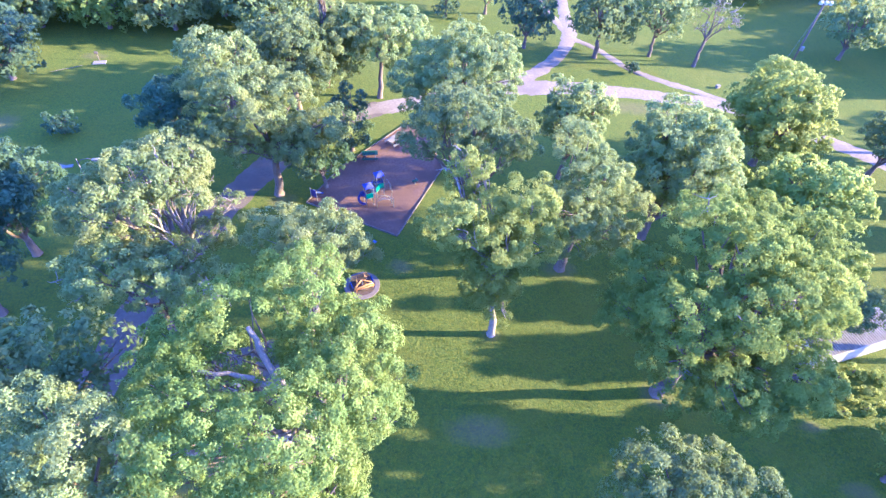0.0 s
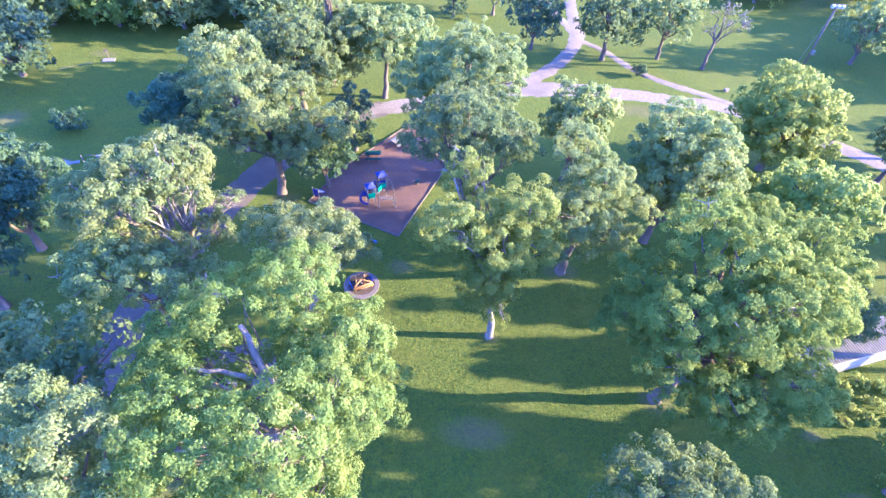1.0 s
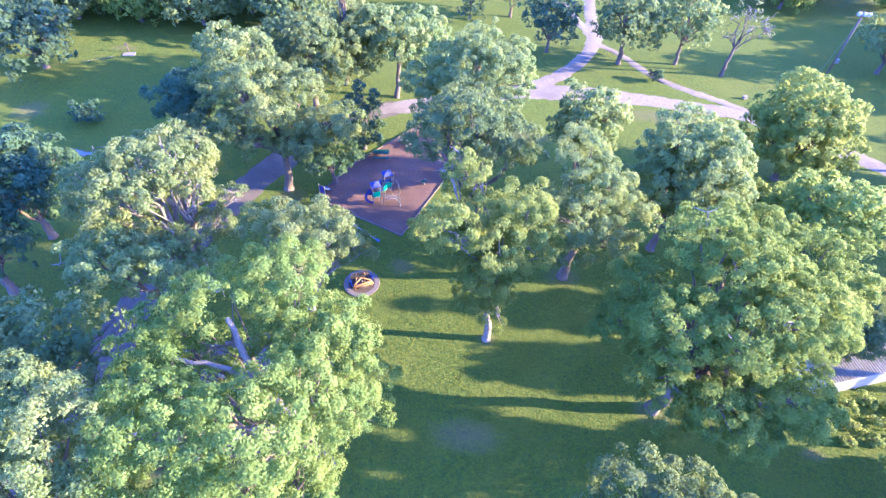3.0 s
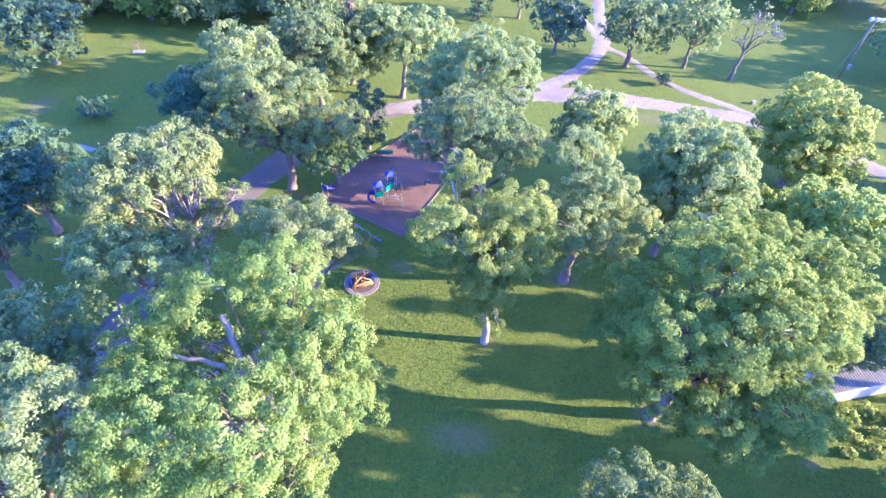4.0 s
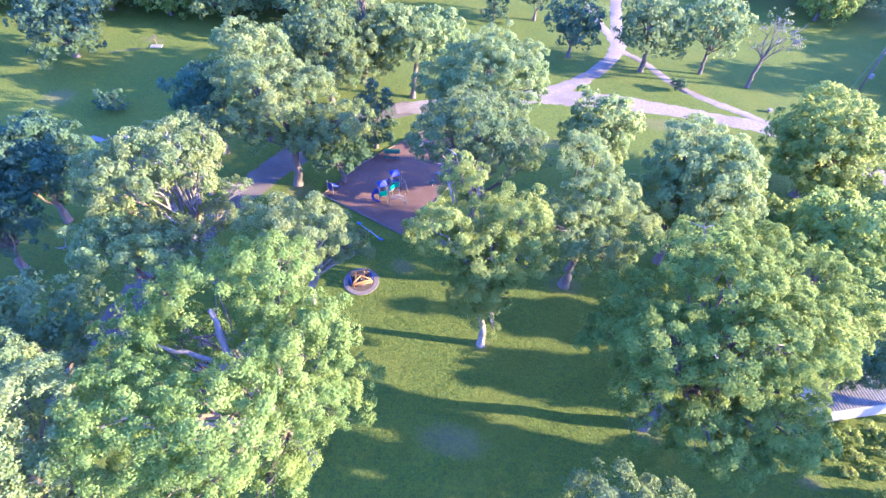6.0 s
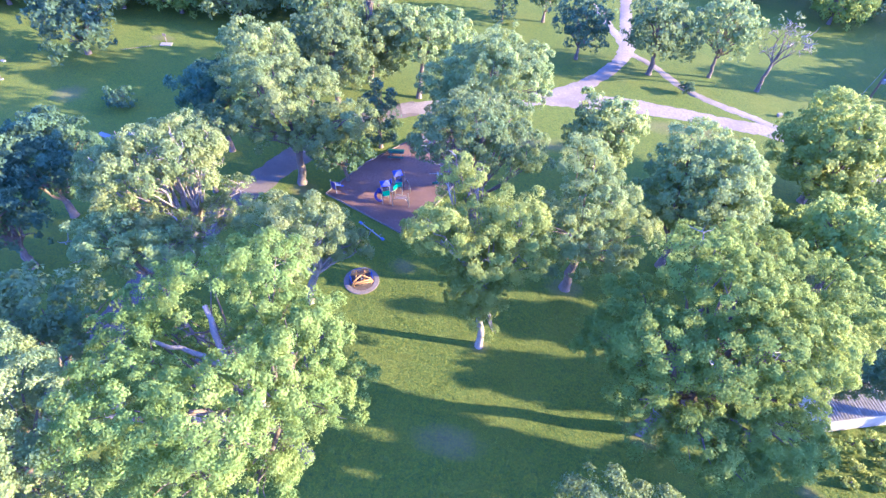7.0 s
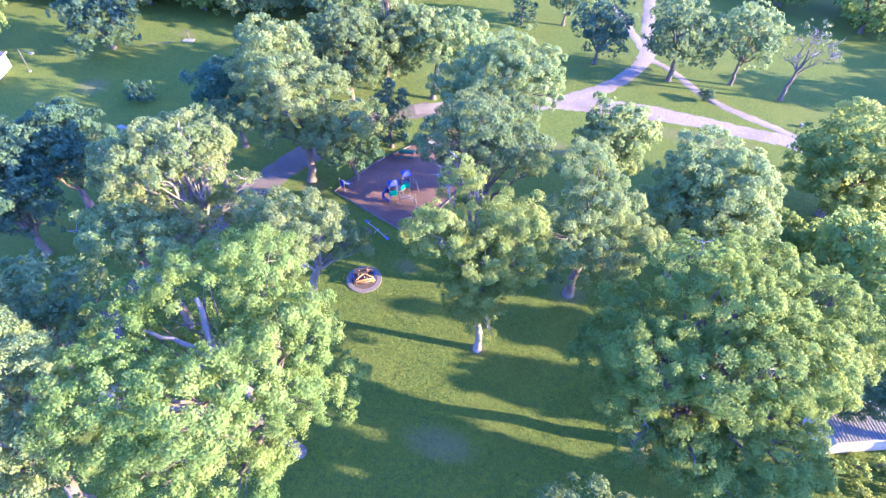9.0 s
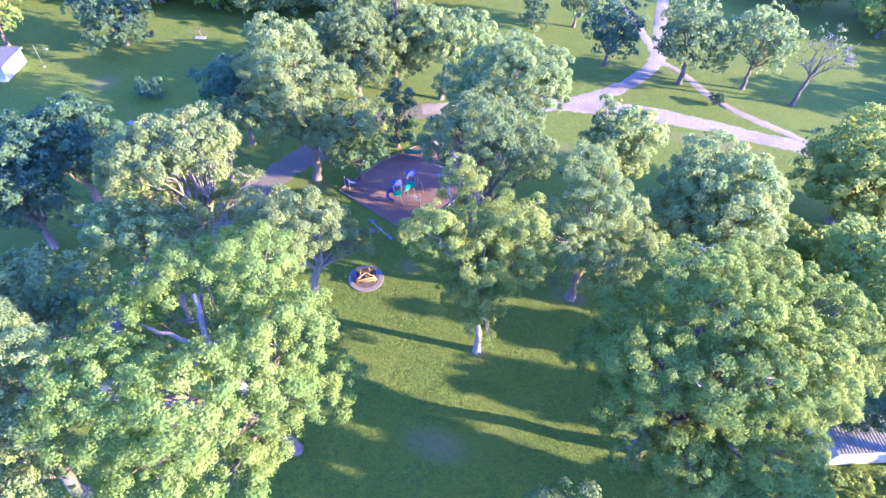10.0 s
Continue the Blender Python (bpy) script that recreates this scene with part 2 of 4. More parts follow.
def tree(name, base, lobes, label, category="tree", group="park trees", leaves=None, bark=None, seed=1, trunk_r=0.4, fork=None,
         leaf=0.36, clump=0.62, per_clump=55, cover=1.0, dead=0, lean=(0, 0), flat=0.85, drop=0.45, boughs=(), gaps=()):
    """A tree at base (x, y): lobes are (x, y, z, radius) in the world."""
    rng = np.random.default_rng(seed)
    bark, leaves = bark or BARK, leaves or LEAF_OAK
    root = thing(name, (base[0], base[1], 0), 0, label, category, group)
    local = [(l[0] - base[0], l[1] - base[1], l[2], l[3], flat) for l in lobes]
    mean = np.mean([l[:3] for l in local], axis=0)
    low = min(l[2] - l[3] * 0.5 for l in local)
    fork = fork or max(1.5, low)
    top = Vector((mean[0] * 0.45 + lean[0], mean[1] * 0.45 + lean[1], fork))
    spine = bend((0, 0, 0.5), top, rng, 5, 0.03, 0.0)
    spine = [Vector((0, 0, -0.2)), Vector((0, 0, 0.12))] + spine
    radii = [trunk_r * 1.45, trunk_r * 1.25] + [trunk_r * (1.08 - 0.36 * i / 5) for i in range(6)]
    v, f = tube(spine, radii, 12, rng, 0.09)
    under("trunk", mesh_of("trunk", v, f, bark, True), root)
    for i, (x, y, z, r, _) in enumerate(local):
        end = Vector((x, y, z - r * 0.15))
        start = spine[-1 if i % 3 else -2]
        far = (end - start).length
        r0 = min(trunk_r * 0.5, 0.05 + 0.021 * far)
        pts = bend(start, end, rng, 6, 0.05, 0.08)
        pieces = [tube(pts, [r0 * (1.1 - 0.85 * k / 6) for k in range(7)], 6, rng, 0.1)]
        for k in range(4):
            s = pts[2 + k]
            d = Vector(rng.normal(size=3))
            d.z = abs(d.z) * 0.7
            e = end + d.normalized() * r * 0.8
            pieces.append(tube(bend(s, e, rng, 3, 0.07, 0.05), [r0 * q for q in (0.5, 0.36, 0.22, 0.08)], 4, rng, 0.1))
        v, f = join(pieces)
        under("limb", mesh_of("limb", v, f, bark, True), root)
    for k in range(dead):
        x, y, z, r, _ = local[int(rng.integers(len(local)))]
        d = Vector((rng.uniform(-1, 1), rng.uniform(-1, 0.3), rng.uniform(-0.2, 0.8))).normalized()
        s = Vector((x, y, z)) + d * r * 0.5
        pts = bend(s, s + d * r * rng.uniform(0.55, 0.85), rng, 5, 0.1, 0.0)
        pieces = [tube(pts, (0.07, 0.06, 0.05, 0.04, 0.03, 0.01), 5)]
        for q in (2, 3, 4):
            pieces.append(tube(bend(pts[q], pts[q] + Vector(rng.normal(size=3)) * 0.45, rng, 3, 0.12, 0), (0.035, 0.03, 0.02, 0.008), 4))
        v, f = join(pieces)
        under("dead_branch", mesh_of("dead_branch", v, f, BARK_GREY_SUNLIT, True), root, "bare grey dead branch")
    for r0, *stops in boughs:
        pts = [Vector((x - base[0], y - base[1], z)) for x, y, z in stops]
        pts = [p for a, b in zip(pts, pts[1:]) for p in bend(a, b, rng, 4, 0.04, 0.0)[:-1]] + [pts[-1]]
        v, f = tube(pts, [r0 * (1 - 0.6 * k / (len(pts) - 1)) for k in range(len(pts))], 9, rng, 0.1)
        # pale bark stands for the sun on the boughs
        under("bough", mesh_of("bough", v, f, BARK_GREY_SUNLIT, True), root, "thick pale bare bough")
    v, f = foliage(local, rng, leaf, clump, per_clump, cover, drop, [(x - base[0], y - base[1], z, r) for x, y, z, r in gaps])
    under("crown", mesh_of("crown", v, f, leaves), root, "dense green leaves")
    return root


def round_lobes(x, y, z, r, high, n, seed, size=0.5):
    """Lobes for a rounded crown about (x, y, z)."""
    rng = np.random.default_rng(seed)
    out = [(x, y, z, r * 0.72)]
    for i in range(n):
        a = i * 2.4 + rng.uniform(-0.3, 0.3)
        u = (i + 0.5) / n * 1.5 - 0.6
        w = math.sqrt(max(0.05, 1 - u * u))
        k = rng.uniform(0.55, 0.78)
        out.append((x + math.cos(a) * w * r * k, y + math.sin(a) * w * r * k, z + u * high * k, r * size * rng.uniform(0.8, 1.2)))
    return out


LANES = []


def ribbon(name, points, mat, label, category, z=0.02, seed=1):
    """A path of uneven edges: points are (x, y, width)."""
    rng = np.random.default_rng(seed)
    LANES.append(points)
    pts = np.array(points, float)
    dense = []
    for i in range(len(pts) - 1):
        p0, p1, p2, p3 = pts[max(i - 1, 0)], pts[i], pts[i + 1], pts[min(i + 2, len(pts) - 1)]
        steps = max(4, int(np.linalg.norm((p2 - p1)[:2]) / 0.8))
        for u in np.arange(steps) / steps:
            dense.append(0.5 * (2 * p1 + (p2 - p0) * u + (2 * p0 - 5 * p1 + 4 * p2 - p3) * u * u + (3 * p1 - p0 - 3 * p2 + p3) * u ** 3))
    dense = np.array(dense + [pts[-1]])
    t = np.gradient(dense[:, :2], axis=0)
    t /= np.linalg.norm(t, axis=1)[:, None]
    nrm = np.stack((-t[:, 1], t[:, 0]), 1)
    rows = []
    for k in (-1.12, -0.72, 0, 0.72, 1.12):
        w = dense[:, 2] * 0.5 * k
        if abs(k) > 0.5:
            w = w + rng.normal(size=len(w)) * 0.13
        rows.append(np.column_stack((dense[:, :2] + nrm * w[:, None], np.full(len(w), z if abs(k) < 1 else -0.06))))
    v = np.stack(rows, 1).reshape(-1, 3)
    f = [(i * 5 + k, i * 5 + k + 1, i * 5 + k + 6, i * 5 + k + 5) for i in range(len(dense) - 1) for k in range(4)]
    return tagged(new(name, mesh_of(name, v, f, mat, True)), label, category, kind="structure")


# ---- the ground, roads and paths ----
def ground():
    """One sheet to the horizon, finely cut where it is seen, with gentle unevenness."""
    xs = np.concatenate(([-2500, -600, -220], np.arange(-130, 130, 2.0), [220, 600, 2500]))
    ys = np.concatenate(([-2500, -600, -120], np.arange(-40, 150, 2.0), [250, 600, 2500]))
    gx, gy = np.meshgrid(xs, ys, indexing="ij")
    gz = 0.012 * np.sin(gx * 0.7 + 1.3 * np.sin(gy * 0.31)) * np.cos(gy * 0.83 + np.sin(gx * 0.23)) - 0.04
    v = np.stack((gx, gy, gz), 2).reshape(-1, 3)
    n = len(ys)
    i, j = np.meshgrid(np.arange(len(xs) - 1), np.arange(n - 1), indexing="ij")
    q = (i * n + j).ravel()
    f = np.stack((q, q + n, q + n + 1, q + 1), 1)
    return tagged(new("ground", mesh_of("ground", v, f, GRASS, True)), "mown green park lawn with worn patches", "lawn", kind="structure")


ground()
ribbon("road_asphalt", ((-25.7, 3.1, 4.2), (-24.6, 12.9, 4.0), (-23.9, 21.8, 3.8), (-23.8, 27.7, 3.6), (-22.5, 35.5, 3.8), (-19.8, 44.3, 4.0), (-17.7, 50.1, 4.2), (-13.1, 57.8, 4.0), (-6.9, 62.8, 3.6)),
       ASPHALT, "narrow grey asphalt park road", "road", -0.018, 3)
ribbon("road_gravel", ((-9.0, 61.7, 3.2), (-6.0, 63.0, 3.4), (1.1, 66.5, 3.2), (8.1, 69.3, 3.6), (15.1, 71.0, 4.2), (25.3, 71.3, 3.6), (34.3, 70.3, 3.2), (40.6, 69.6, 3.2), (46.4, 66.3, 3.2), (52.6, 61.9, 3.2), (63.6, 52.6, 3.2), (80.6, 36.1, 3.2)),
       GRAVEL, "pale gravel park lane between the lawns", "road", -0.012, 4)
ribbon("path_fork", ((8.5, 69.8, 3.0), (11.6, 71.8, 3.0), (16.7, 77.6, 2.3), (20.6, 84.7, 2.2), (22.1, 90.3, 2.6), (22.2, 97.2, 2.2), (22.6, 106.4, 2.2), (24.0, 132.0, 2.2)),
       GRAVEL, "pale gravel path across the lawn", "path", 0.004, 5)
ribbon("path_side", ((21.7, 88.8, 1.6), (25.9, 84.9, 1.4), (30.7, 77.9, 1.5), (38.8, 72.7, 1.5), (43.6, 69.8, 1.4)),
       GRAVEL, "narrow pale gravel footpath", "path", -0.002, 6)
ribbon("path_far", ((21.9, 89.0, 1.4), (20.9, 93.3, 1.6), (19.4, 98.2, 1.6), (17.8, 103.8, 1.6), (13.0, 114.0, 1.6)),
       GRAVEL, "narrow pale gravel footpath", "path", -0.007, 7)

# ---- the playground bed ----
PIT = ((-2.4, 38.3), (-12.6, 42.6), (-10.1, 49.0), (-3.4, 58.9), (-0.8, 58.2), (1.8, 50.2))


def mulch_bed():
    bm = bmesh.new()
    bm.faces.new([bm.verts.new((x, y, 0.02)) for x, y in reversed(PIT)])
    bmesh.ops.triangulate(bm, faces=bm.faces)
    for _ in range(4):
        bmesh.ops.subdivide_edges(bm, edges=bm.edges[:], cuts=1, use_grid_fill=True)
    for v in bm.verts:
        v.co.z += 0.05 * noise.noise(v.co * 0.8) + 0.03 * noise.noise(v.co * 2.7)
    bed = new("mulch_bed")
    part("mulch", bm, MULCH, bed, smooth=True)
    return tagged(bed, "reddish wood mulch playground bed with timber edging", "playground", kind="structure")


mulch_bed()

# ---- trees ----
OAK = "broad green oak with pale lit leaves on the lawn"
NEAR = dict(leaf=0.125, clump=0.52, per_clump=240, cover=1.08)
NEXT = dict(leaf=0.185, clump=0.62, per_clump=150, cover=1.08)
MID = dict(leaf=0.285, clump=0.72, per_clump=84, cover=1.0)
FAR = dict(leaf=0.48, clump=0.85, per_clump=28, cover=0.95)

tree("oak_tree", (-3.7, 14.7), [(-8.2, 16.6, 14.2, 2.9), (-5.6, 18.4, 14.9, 2.6), (-2.6, 15.8, 13.8, 2.6), (-10.8, 12.8, 13.0, 2.8), (-8.0, 9.4, 15.2, 2.8),
     (-4.2, 10.0, 15.4, 2.6), (-2.6, 12.6, 14.2, 2.5), (-1.6, 13.5, 11.6, 1.7), (-0.6, 17.0, 7.8, 1.6), (-3.6, 20.2, 8.0, 1.4), (-0.8, 15.0, 8.2, 1.5), (-2.6, 8.6, 10.0, 2.0), (-2.7, 11.0, 8.8, 1.2), (-2.3, 12.2, 7.2, 1.0), (-5.6, 7.6, 11.6, 2.6), (-10.5, 15.6, 11.0, 2.4), (-12.2, 16.4, 12.6, 1.5), (-7.1, 8.5, 9.0, 1.4), (-11.0, 9.9, 9.0, 1.3)],
     "tall spreading oak with bright green leaves and thick limbs", leaves=LEAF_BRIGHT, seed=11, trunk_r=0.38, fork=6.0, gaps=((-2.4, 13.4, 3.8, 0.7), (-1.3, 12.3, 7.0, 0.6), (-0.4, 11.4, 9.6, 0.6), (0.5, 10.6, 12.2, 0.7), (-6.2, 13.7, 15.0, 1.9), (-8.6, 13.8, 14.4, 1.5), (-7.4, 15.4, 16.2, 1.0), (-5.2, 23.2, 9.0, 1.0), (-4.2, 21.7, 11.0, 1.1), (-3.2, 20.3, 13.0, 1.1), (-2.3, 18.8, 15.0, 1.1), (-16.1, 14.0, 13.0, 1.4), (-14.8, 12.8, 13.0, 1.3), (-13.5, 11.3, 13.0, 1.2), (-17.6, 14.8, 11.0, 1.4), (-15.4, 12.2, 10.5, 1.3)),
     boughs=((0.34, (-4.0, 14.2, 6.0), (-5.2, 13.7, 10.5), (-6.1, 13.9, 13.4), (-7.8, 15.8, 15.0)), (0.2, (-5.8, 13.8, 12.6), (-8.0, 13.9, 13.3), (-10.2, 13.9, 13.7)), (0.36, (-4.0, 14.0, 6.5), (-7.0, 11.6, 10.2), (-9.6, 10.1, 12.6))), **NEAR)
# sun on this trunk is put into its pale bark colour
tree("oak_tree", (-8.7, 28.2), [(-5.0, 24.2, 13.6, 1.9), (-6.6, 24.0, 13.2, 2.2), (-8.8, 25.4, 12.2, 2.1), (-6.2, 21.8, 12.4, 1.8), (-5.8, 26.2, 12.2, 1.5), (-5.3, 29.0, 7.9, 1.1), (-3.6, 28.6, 7.7, 1.0), (-6.5, 29.6, 8.4, 1.1), (-7.2, 27.6, 9.4, 1.2), (-4.6, 27.4, 9.2, 1.1), (-7.2, 27.4, 7.8, 0.9), (-6.0, 28.2, 7.2, 0.9), (-4.4, 29.4, 7.4, 0.9)],
     "leaning oak with a pale sunlit trunk", leaves=LEAF_ASH, bark=BARK_GREY_SUNLIT, seed=12, gaps=((-5.2, 23.2, 9.0, 1.0), (-4.2, 21.7, 11.0, 1.1), (-3.2, 20.3, 13.0, 1.1), (-2.3, 18.8, 15.0, 1.1)), trunk_r=0.36, fork=6.5, lean=(0.6, -0.6), **NEAR)
tree("oak_tree", (-15.0, 7.5), [(-11.8, 8.6, 15.6, 2.2), (-13.0, 6.4, 14.4, 2.4), (-15.2, 9.6, 14.4, 2.4), (-16.6, 6.6, 13.0, 2.6), (-12.2, 4.4, 12.0, 2.5), (-14.0, 11.6, 11.6, 2.2), (-18.4, 9.4, 11.4, 2.4), (-11.6, 6.9, 9.0, 1.5), (-14.2, 7.6, 9.0, 1.5)],
     OAK, leaves=LEAF_ASH, seed=13, trunk_r=0.42, fork=5.0, gaps=((-16.1, 14.0, 13.0, 1.4), (-14.8, 12.8, 13.0, 1.3), (-13.5, 11.3, 13.0, 1.2), (-17.6, 14.8, 11.0, 1.4), (-15.4, 12.2, 10.5, 1.3)), **NEAR)
tree("oak_tree", (-21.0, 15.0), [(-20.8, 16.4, 10.4, 2.3), (-18.4, 17.0, 9.6, 2.2), (-18.4, 13.8, 8.8, 2.2), (-22.8, 14.0, 9.4, 2.5), (-21.0, 11.4, 8.6, 2.4), (-24.2, 17.2, 8.4, 2.2)],
     "shaded oak with dull green leaves beside the park road", seed=14, trunk_r=0.35, fork=4.0, **MID)
tree("oak_tree", (-22.5, 7.0), [(-20.4, 8.2, 10.6, 2.3), (-22.8, 7.6, 10.6, 2.5), (-20.2, 5.2, 9.6, 2.4), (-24.6, 9.6, 9.0, 2.2)],
     "shaded oak with dull green leaves beside the park road", seed=15, trunk_r=0.35, fork=4.0, **MID)
tree("oak_tree", (-18.0, 29.0), [(-19.9, 33.0, 12.4, 1.7), (-22.1, 32.2, 12.3, 1.6), (-18.3, 33.0, 12.0, 1.5), (-23.5, 29.4, 12.0, 1.6), (-22.2, 27.2, 12.2, 1.7), (-19.5, 27.6, 12.0, 1.5), (-18.8, 30.2, 12.8, 1.7),
     (-16.7, 29.4, 11.4, 1.2), (-21.3, 30.2, 13.0, 1.7), (-17.5, 31.6, 10.8, 1.4), (-20.5, 29.4, 10.2, 1.4), (-24.5, 30.8, 10.8, 1.3), (-15.1, 31.6, 9.0, 1.2), (-19.5, 26.6, 8.2, 1.3), (-17.1, 27.0, 7.8, 1.3), (-15.9, 29.6, 8.0, 1.2), (-21.7, 26.6, 8.4, 1.3), (-17.9, 25.0, 8.0, 1.3), (-25.6, 29.6, 11.0, 1.5), (-25.0, 28.0, 10.0, 1.3), (-22.2, 25.8, 9.6, 1.4), (-19.6, 25.2, 9.0, 1.3), (-17.0, 26.2, 9.2, 1.2), (-21.3, 30.8, 6.6, 1.2), (-19.0, 30.9, 6.4, 1.1), (-16.4, 31.0, 6.0, 1.1), (-22.9, 29.8, 6.8, 1.2)],
     "old oak with pale leaves and bare dead branches", leaves=LEAF_ASH, bark=BARK_GREY_SUNLIT, seed=16, trunk_r=0.45, fork=5.5, dead=46, gaps=((-19.6, 26.6, 11.2, 1.1), (-17.8, 26.8, 10.4, 1.0), (-21.4, 28.2, 12.6, 0.8), (-17.0, 28.2, 9.6, 0.9)), **NEXT)
tree("oak_tree", (-17.5, 22.5), [(-16.7, 21.9, 10.0, 2.2), (-20.0, 22.7, 9.6, 2.4), (-22.5, 23.9, 8.6, 2.2), (-18.3, 25.4, 7.6, 2.2), (-15.1, 24.3, 7.6, 1.9)],
     "shaded oak with blue-green leaves beside the park road", leaves=LEAF_ASH, seed=17, trunk_r=0.36, fork=5.0, dead=8, **NEXT)
# these two trees carry their shade in the dark leaf colour
tree("oak_tree", (-36.0, 33.0), round_lobes(-36.0, 33.0, 7.4, 4.6, 4.0, 9, 18), "dense dark round tree in shade", leaves=LEAF_DARK_SHADED, seed=18, trunk_r=0.35, fork=2.5, **MID)
tree("oak_tree", (-35.0, 26.0), round_lobes(-35.5, 26.0, 7.0, 4.4, 4.2, 9, 19), "dense dark round tree in shade", leaves=LEAF_DARK_SHADED, seed=19, trunk_r=0.35, fork=2.5, **MID)

# brighter leaves carry the sun on this crown in their colour, pale bark likewise
tree("oak_tree", (6.9, 26.9), [(3.7, 30.8, 14.0, 1.3), (3.4, 31.2, 15.8, 0.8), (4.6, 30.6, 15.2, 0.8), (2.7, 30.4, 14.8, 0.7), (3.0, 25.6, 13.9, 1.9), (2.2, 27.0, 12.4, 1.8), (8.4, 28.4, 14.0, 1.8), (6.5, 25.4, 12.8, 1.8), (9.2, 27.6, 11.4, 1.8), (6.0, 25.8, 9.8, 1.6), (5.4, 26.8, 7.2, 1.4),
     (5.2, 28.8, 12.6, 2.0), (6.9, 26.8, 4.2, 0.8), (5.9, 26.6, 5.6, 1.1), (7.2, 27.6, 8.6, 1.2), (6.2, 26.4, 8.4, 1.5), (5.8, 26.2, 11.0, 1.6), (6.6, 26.6, 6.4, 1.3), (7.4, 27.0, 10.4, 1.5), (7.9, 27.2, 8.4, 1.2), (4.7, 26.6, 8.8, 1.4), (4.9, 26.6, 6.8, 1.1), (7.8, 26.5, 3.0, 0.5), (7.6, 27.1, 6.2, 0.8), (8.6, 28.0, 12.8, 1.7)], "oak with pale tattered top and leafy stem", leaves=LEAF_LIME_LIT, bark=BARK_GREY_SUNLIT, seed=21, trunk_r=0.3, fork=7.0, dead=10, **NEAR)
tree("oak_tree", (4.2, 38.4), [(4.0, 37.4, 14.8, 2.2), (1.0, 37.6, 13.0, 2.1), (7.0, 38.4, 12.8, 1.9), (2.4, 39.6, 14.2, 2.1), (-0.2, 38.8, 11.6, 1.7), (5.6, 37.0, 12.2, 1.8), (8.4, 39.2, 11.0, 1.5), (2.6, 36.8, 12.6, 1.7), (3.2, 42.4, 13.4, 1.9), (6.0, 43.2, 12.4, 1.8), (0.6, 42.6, 11.4, 1.6)],
     OAK, seed=22, trunk_r=0.4, fork=5.5, **NEXT)
tree("oak_tree", (13.9, 35.2), [(12.5, 35.6, 14.0, 2.0), (15.0, 34.2, 12.4, 2.0), (12.0, 29.6, 12.2, 1.9), (13.2, 32.4, 12.8, 2.1), (17.0, 32.6, 10.4, 1.8), (14.6, 30.6, 10.2, 1.9), (11.0, 32.6, 10.8, 1.8), (16.0, 30.8, 8.8, 1.6), (12.2, 30.0, 8.6, 1.6)],
     OAK, leaves=LEAF_ASH, seed=23, trunk_r=0.42, fork=5.5, **NEAR)
tree("maple_tree", (15.5, 49.8), round_lobes(15.4, 49.4, 8.2, 3.3, 5.0, 11, 24), "rounded green maple by the lane", leaves=LEAF_ASH, seed=24, trunk_r=0.28, fork=2.5, drop=0.85, **MID)
tree("maple_tree", (23.2, 40.4), round_lobes(23.2, 39.8, 9.5, 4.6, 7.2, 15, 25), "large rounded maple with sunlit pale leaves", leaves=LEAF_ASH, seed=25, trunk_r=0.38, fork=2.5, drop=0.85, **NEXT)
# veil of sun haze over the next two trees is put into their leaf colour
tree("maple_tree", (40.5, 55.0), round_lobes(40.2, 55.0, 6.6, 5.2, 6.4, 16, 26), "large rounded maple by the lane, leaves paled by sun haze", leaves=LEAF_LIME_LIT, seed=26, trunk_r=0.38, fork=2.0, drop=0.85, **MID)
tree("ash_tree", (38.0, 40.5), round_lobes(37.6, 40.4, 6.2, 4.4, 4.2, 11, 27), "ash with silvery lit leaves, paled by sun haze", leaves=LEAF_LIME_LIT, seed=27, trunk_r=0.3, fork=2.0, drop=0.85, **MID)
tree("ash_tree", (32.5, 44.5), round_lobes(32.5, 44.5, 4.2, 2.3, 2.8, 6, 28), "small bright yellow-green tree on the lawn", leaves=LEAF_BRIGHT, seed=28, trunk_r=0.16, fork=1.5, drop=0.85, **MID)
